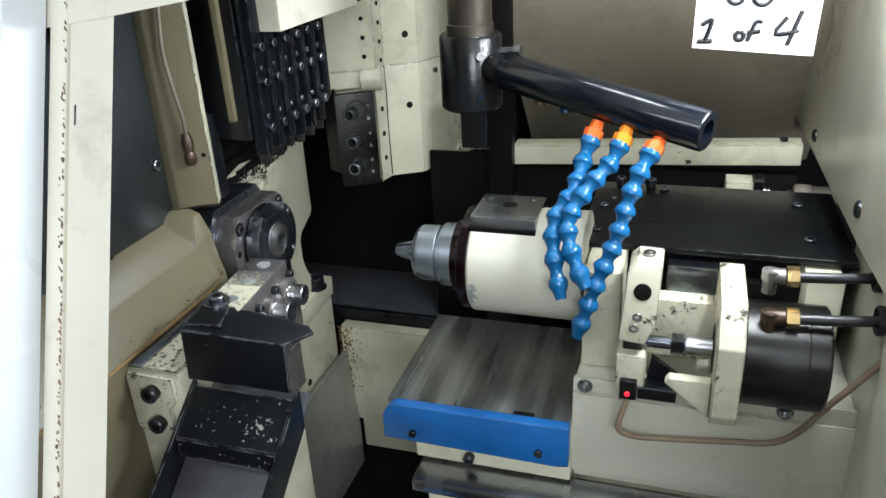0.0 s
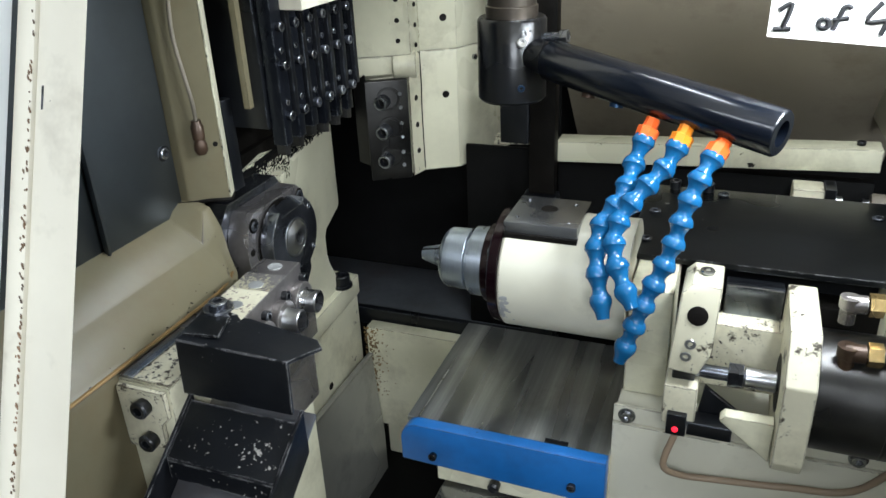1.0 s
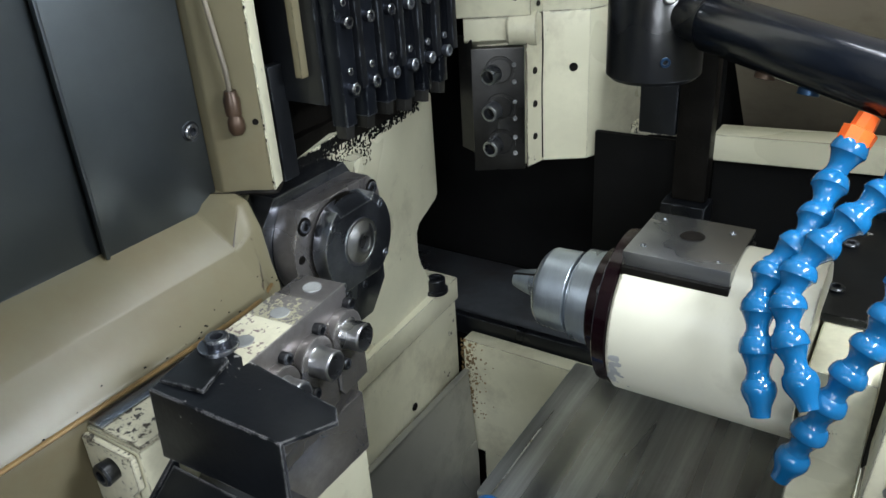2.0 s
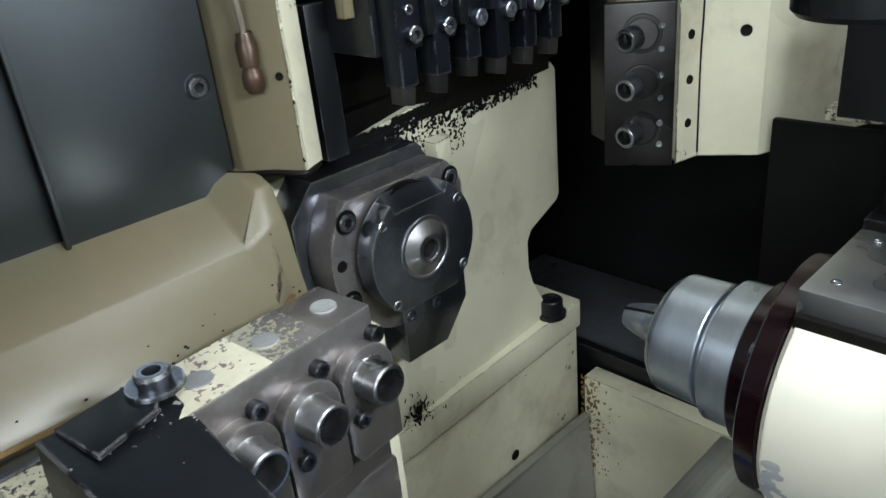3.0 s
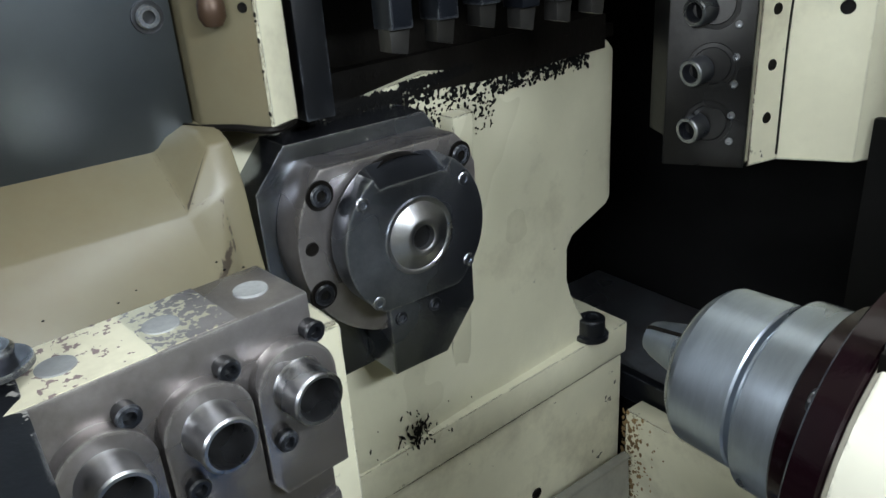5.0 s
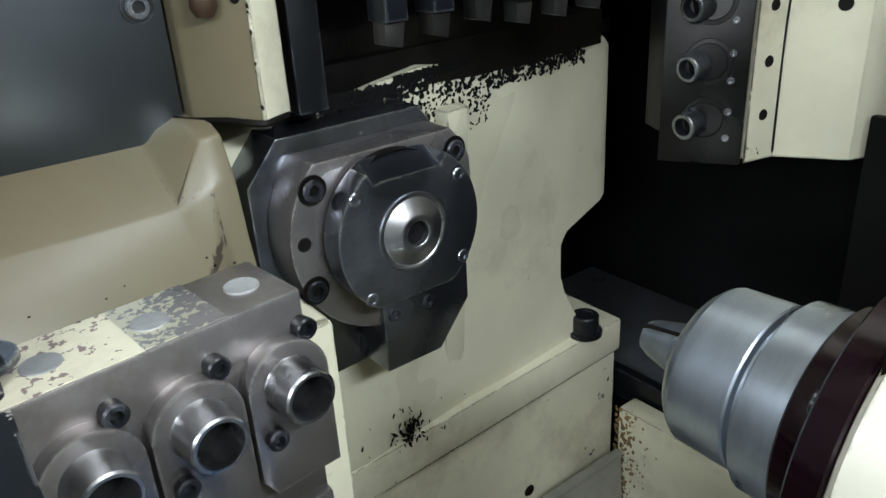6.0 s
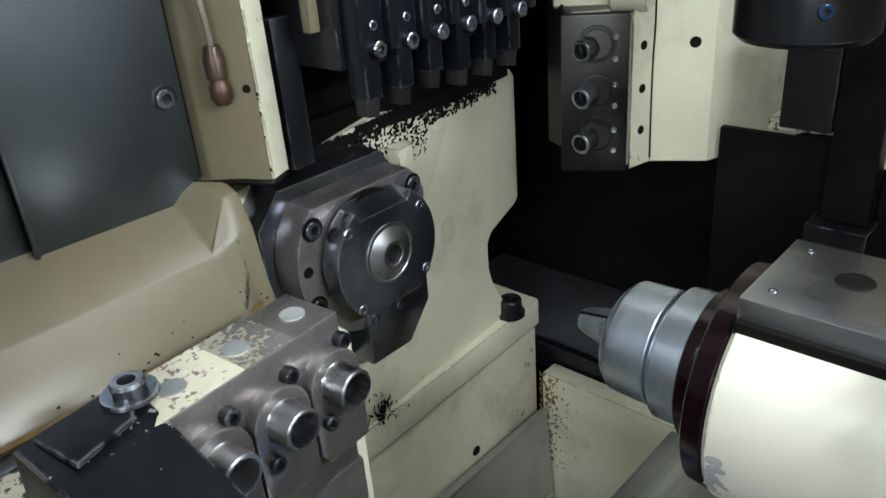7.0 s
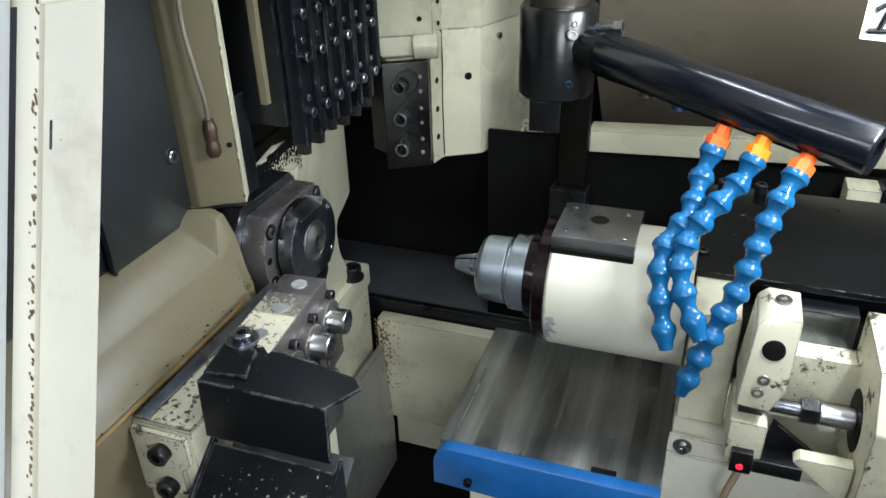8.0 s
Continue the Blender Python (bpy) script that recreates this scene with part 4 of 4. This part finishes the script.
part("block", box(0.512, 0.545, 0.250, 0.284, 0.9, 1.060, 0.002), CREAM_WORN, stop)
part("clamp", box(0.5455, 0.557, 0.252, 0.284, 0.9, 1.062, 0.001), BLACK_OXIDE, stop)
part("adjusting_bolt", rod((0.557, 0.268, 1.040), (0.592, 0.268, 1.040), 0.004, 14), STEEL_BRIGHT, stop)
part("lock_nut", lathe([(0, 0), (0, 0.009), (0.008, 0.009), (0.008, 0)], (0.5575, 0.268, 1.040), (1, 0, 0), 6), STEEL_GREY, stop)
part("bolt_head", lathe([(0, 0), (0, 0.008), (0.006, 0.008), (0.006, 0)], (0.586, 0.268, 1.040), (1, 0, 0), 6), STEEL_BRIGHT, stop)
part("limit_switch", lathe([(0, 0), (0, 0.011), (0.002, 0.0125), (0.02, 0.0125), (0.021, 0.011), (0.066, 0.011), (0.066, 0)], (0.5935, 0.268, 1.043), (1, 0, 0), 24), TUBE_GREY, stop, "dull grey round switch body")
rear = thing("lift_column", (0.21, 0.26, 0.95), "black oily upright bar with a square foot", "column")
part("bar", box(0.203, 0.236, 0.262, 0.281, 1.02, 1.36, 0.002), BLACK_OIL_SHADE, rear)
part("foot", box(0.196, 0.240, 0.250, 0.2815, 0.95, 1.0195, 0.003), BLACK_OXIDE, rear)
part("lever", box(0.165, 0.202, 0.262, 0.275, 1.085, 1.16, 0.002), BLACK_OXIDE, rear)
part("foot_base", box(0.196, 0.240, 0.255, 0.2815, 0.50, 0.9495, 0.002), BLACK_OXIDE, rear)
# Added black block; it stands in for the unlit void at the rear.
solid("rear_void_block", box(-0.58, 0.20, 0.46, 0.71, 0.50, 1.75, 0.004), DARK_INSIDE, "black block standing in for the dark void behind the headstock", "casing", kind="structure")
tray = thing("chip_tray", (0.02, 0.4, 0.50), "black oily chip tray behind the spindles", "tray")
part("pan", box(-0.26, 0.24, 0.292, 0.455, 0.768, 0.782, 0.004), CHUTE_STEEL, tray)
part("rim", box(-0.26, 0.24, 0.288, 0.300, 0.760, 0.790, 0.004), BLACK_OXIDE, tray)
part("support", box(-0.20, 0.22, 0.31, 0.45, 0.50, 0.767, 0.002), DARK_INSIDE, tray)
pit = thing("pit_wall", (0.08, 0.25, 0.50), "cream painted wall of the chip pit with rust in its corner", "wall", kind="structure")
part("sheet", box(-0.0545, 0.22, 0.262, 0.285, 0.590, 0.772, 0.002), CREAM, pit)
rust = bmesh.new()
rnd = random.Random(21)
for k in range(280):
    z = rnd.uniform(0.645, 0.772)
    d = abs(rnd.gauss(0, 0.014))
    s = rnd.uniform(0.0005, 0.0020) * (1.3 - d * 14 if d < 0.06 else 0.4)
    bmesh.ops.create_icosphere(rust, subdivisions=1, radius=1, matrix=Matrix.Translation((-0.058 + d, 0.2618, z)) @ Matrix.Diagonal((s, 0.0003, s * rnd.uniform(0.7, 1.6), 1)))
part("rust_spots", rust, TAN_STAIN, pit, "brown rust spots in the corner")
part("lower_sheet", box(-0.05, 0.22, 0.298, 0.310, 0.501, 0.660, 0.002), CREAM, pit)
slide = thing("chip_slide", (-0.045, 0.0, 0.501), "oily grey sheet steel chip slide below the headstock", "chip slide")
part("sheet", hull([(x, y, z) for y in (-0.33, 0.258) for x, z in ((-0.0525, 0.724), (-0.0525, 0.501), (-0.036, 0.580), (-0.046, 0.724), (-0.036, 0.501))], 0.001), OILY_SHEET, slide)
part("top_flange", box(-0.0525, -0.0440, -0.330, 0.258, 0.7245, 0.7285, 0.001), OILY_SHEET, slide, "folded top edge of the sheet")

# ---- coolant manifold and hoses ----
bar = thing("coolant_manifold", (0.228, 0.10, 1.185), "black steel coolant manifold bar on a round clamp", "coolant pipe")
part("clamp", lathe([(0, 0), (0, 0.031), (0.003, 0.034), (0.078, 0.034), (0.081, 0.0315), (0.081, 0)], (0.228, 0.10, 1.187), (0, 0, 1), 48), BLACK_OXIDE, bar)
part("post", lathe([(0, 0.0255), (0.010, 0.0255), (0.011, 0.024), (0.48, 0.024), (0.48, 0)], (0.228, 0.10, 1.268), (0, 0, 1), 36), POST_BROWN, bar, "brown oily steel post")
A, B = Vector((0.244, 0.090, 1.236)), Vector((0.477, -0.022, 1.2035))
AXIS = (B - A).normalized()
LEN = (B - A).length
part("neck", rod(A - AXIS * 0.012, A + AXIS * 0.034, 0.0155, 32), BLACK_OXIDE, bar)
part("pipe", lathe([(0.030, 0), (0.030, 0.0165), (0.033, 0.019), (LEN - 0.002, 0.019), (LEN, 0.0175), (LEN, 0.0105), (LEN - 0.02, 0.0100), (LEN - 0.02, 0)], A, AXIS, 48), BLACK_GLOSS, bar)
screw(bar, (0.2465, 0.068, 1.2475), (0.35, -0.8, 0.45), 0.0048, 0.004, STEEL_BRIGHT)
screw(bar, (0.245, 0.0715, 1.205), (0.45, -0.88, -0.1), 0.0036, 0.003, STEEL_BLUE)
screw(bar, (0.2475, 0.0725, 1.256), (0.6, -0.8, 0), 0.0032, 0.001, STEEL_DARK)
pin = part("clamp_bolt", rod((0.255, 0.098, 1.248), (0.285, 0.094, 1.251), 0.0045, 16), STEEL_DARK, bar)
part("clamp_bolt_head", lathe([(0, 0), (0, 0.0068), (0.007, 0.0068), (0.007, 0)], (0.278, 0.0949, 1.2503), (0.99, -0.13, 0.1), 6), STEEL_GREY, pin)
for f in (0.30, 0.42):
    p = A + AXIS * (LEN * f)
    part("plug", lathe([(0, 0.0065), (0.006, 0.0065), (0.0065, 0.004), (0.005, 0.003), (0.005, 0)], p + Vector((0, 0, -0.017)), (-0.1, -0.25, -1), 16), BRASS_DIRTY if f < 0.4 else STEEL_BLUE, bar, "small pipe plug")


def hose(points, tip_mat, n, label):
    """A jointed coolant hose of ball links hanging from an orange fitting, with a nozzle at its end."""
    pts = [Vector(p) for p in points]
    t = thing("coolant_hose", pts[0], label, "coolant hose", "coolant hoses")
    seg = [(b - a).length for a, b in zip(pts, pts[1:])]
    total = sum(seg)

    def along(s):
        s = max(0.0, min(1.0, s)) * total
        i = 0
        while i < len(seg) - 1 and s > seg[i]:
            s -= seg[i]
            i += 1
        k = s / seg[i]
        p0, p1, p2, p3 = pts[max(i - 1, 0)], pts[i], pts[i + 1], pts[min(i + 2, len(pts) - 1)]
        return 0.5 * ((2 * p1) + (p2 - p0) * k + (2 * p0 - 5 * p1 + 4 * p2 - p3) * k * k + (3 * p1 - p0 - 3 * p2 + p3) * k ** 3)

    d0 = (along(0.05) - pts[0]).normalized()
    part("fitting", lathe([(-0.012, 0), (-0.012, 0.0062), (-0.004, 0.0066), (-0.003, 0.0096), (0.006, 0.0092), (0.009, 0.0070), (0.009, 0)], pts[0], d0, 8), tip_mat, t, "bright orange threaded fitting", 30)
    for i in range(n):
        a, b = along((i + 0.25) / n), along((i + 1.25) / n if i < n - 1 else 1.0)
        d = b - a
        L = d.length
        last = i == n - 1
        prof = [(-0.001, 0), (-0.001, 0.0072), (0.0004, 0.0086), (0.16 * L, 0.0097), (0.30 * L, 0.0101), (0.36 * L, 0.0098), (0.38 * L, 0.0090), (0.54 * L, 0.0074), (0.70 * L, 0.0061), (0.84 * L, 0.0060), (0.92 * L, 0.0068), (1.04 * L, 0.0074), (1.06 * L, 0)]
        if last:
            prof = [(-0.001, 0), (-0.001, 0.0070), (0.001, 0.0088), (0.005, 0.0096), (0.008, 0.0090), (0.014, 0.0062), (0.020, 0.0052), (0.020, 0.0036), (0.012, 0.0032), (0.012, 0)]
        part("link" if not last else "nozzle", lathe(prof, a, d, 18), HOSE_BLUE, t)


hose([(0.374, 0.009, 1.189), (0.366, -0.005, 1.165), (0.362, -0.030, 1.144), (0.347, -0.046, 1.123), (0.348, -0.064, 1.098), (0.358, -0.083, 1.062)], ORANGE, 8, "blue jointed coolant hose with an orange fitting")
hose([(0.403, -0.005, 1.189), (0.395, -0.016, 1.17), (0.377, -0.034, 1.151), (0.361, -0.050, 1.127), (0.363, -0.066, 1.104), (0.379, -0.084, 1.076)], AMBER, 8, "blue jointed coolant hose with an amber fitting")
hose([(0.432, -0.022, 1.186), (0.424, -0.035, 1.173), (0.414, -0.047, 1.145), (0.406, -0.06, 1.111), (0.391, -0.073, 1.071), (0.377, -0.081, 1.024)], ORANGE, 10, "longer blue jointed coolant hose with an orange fitting")

# ---- card sign ----
solid("sign_wire", rod((0.452, 0.0338, 1.3462), (0.6065, 0.0338, 1.3462), 0.0014, 8), STEEL_GREY, "thin steel wire holding the card", "wire")
sign = thing("card_sign", (0.50, 0.05, 1.26), "white card with hand-lettered black marker", "sign")
part("card", hull([(x, y, z) for x, z in ((0.4505, 1.2655), (0.5528, 1.2588), (0.4515, 1.345), (0.5560, 1.345)) for y in (0.0330, 0.0345)], 0), PAPER, sign)


def ink(x, z, strokes, s):
    """Marker strokes: lists of points in a letter's own square."""
    bm = None
    for st in strokes:
        one = tube_along([(x + a * s, 0.0328, z + b * s) for a, b in st], 0.0021, 6, 4)
        bm = merge(bm, one) if bm else one
    return part("lettering", bm, INK, sign, "black marker stroke", 60)


def arc(cx, cz, rx, rz, a0, a1, n=9):
    return [(cx + rx * math.cos(radians(a0 + (a1 - a0) * k / n)), cz + rz * math.sin(radians(a0 + (a1 - a0) * k / n))) for k in range(n + 1)]


ink(0.4555, 1.2715, [[(0.1, 0.75), (0.55, 1.0), (0.30, 0.02)], [(-0.05, 0.0), (0.62, 0.02)]], 0.019)
ink(0.4865, 1.2725, [arc(0.3, 0.3, 0.3, 0.3, 90, 450)], 0.012)
ink(0.4960, 1.2715, [[(0.05, 0.0), (0.30, 0.75)] + arc(0.5, 0.78, 0.18, 0.2, 160, 30, 4), [(0.0, 0.42), (0.62, 0.50)]], 0.018)
ink(0.5195, 1.2685, [[(0.35, 0.95), (0.0, 0.38), (0.75, 0.48)], [(0.78, 1.15), (0.42, 0.0)]], 0.0255)
ink(0.4760, 1.3020, [arc(0.35, 0.5, 0.33, 0.42, 60, 320)], 0.024)
ink(0.4960, 1.3010, [arc(0.40, 0.5, 0.34, 0.44, 90, 450)], 0.026)
sign.location = (0.507, 0.05, 1.2605)
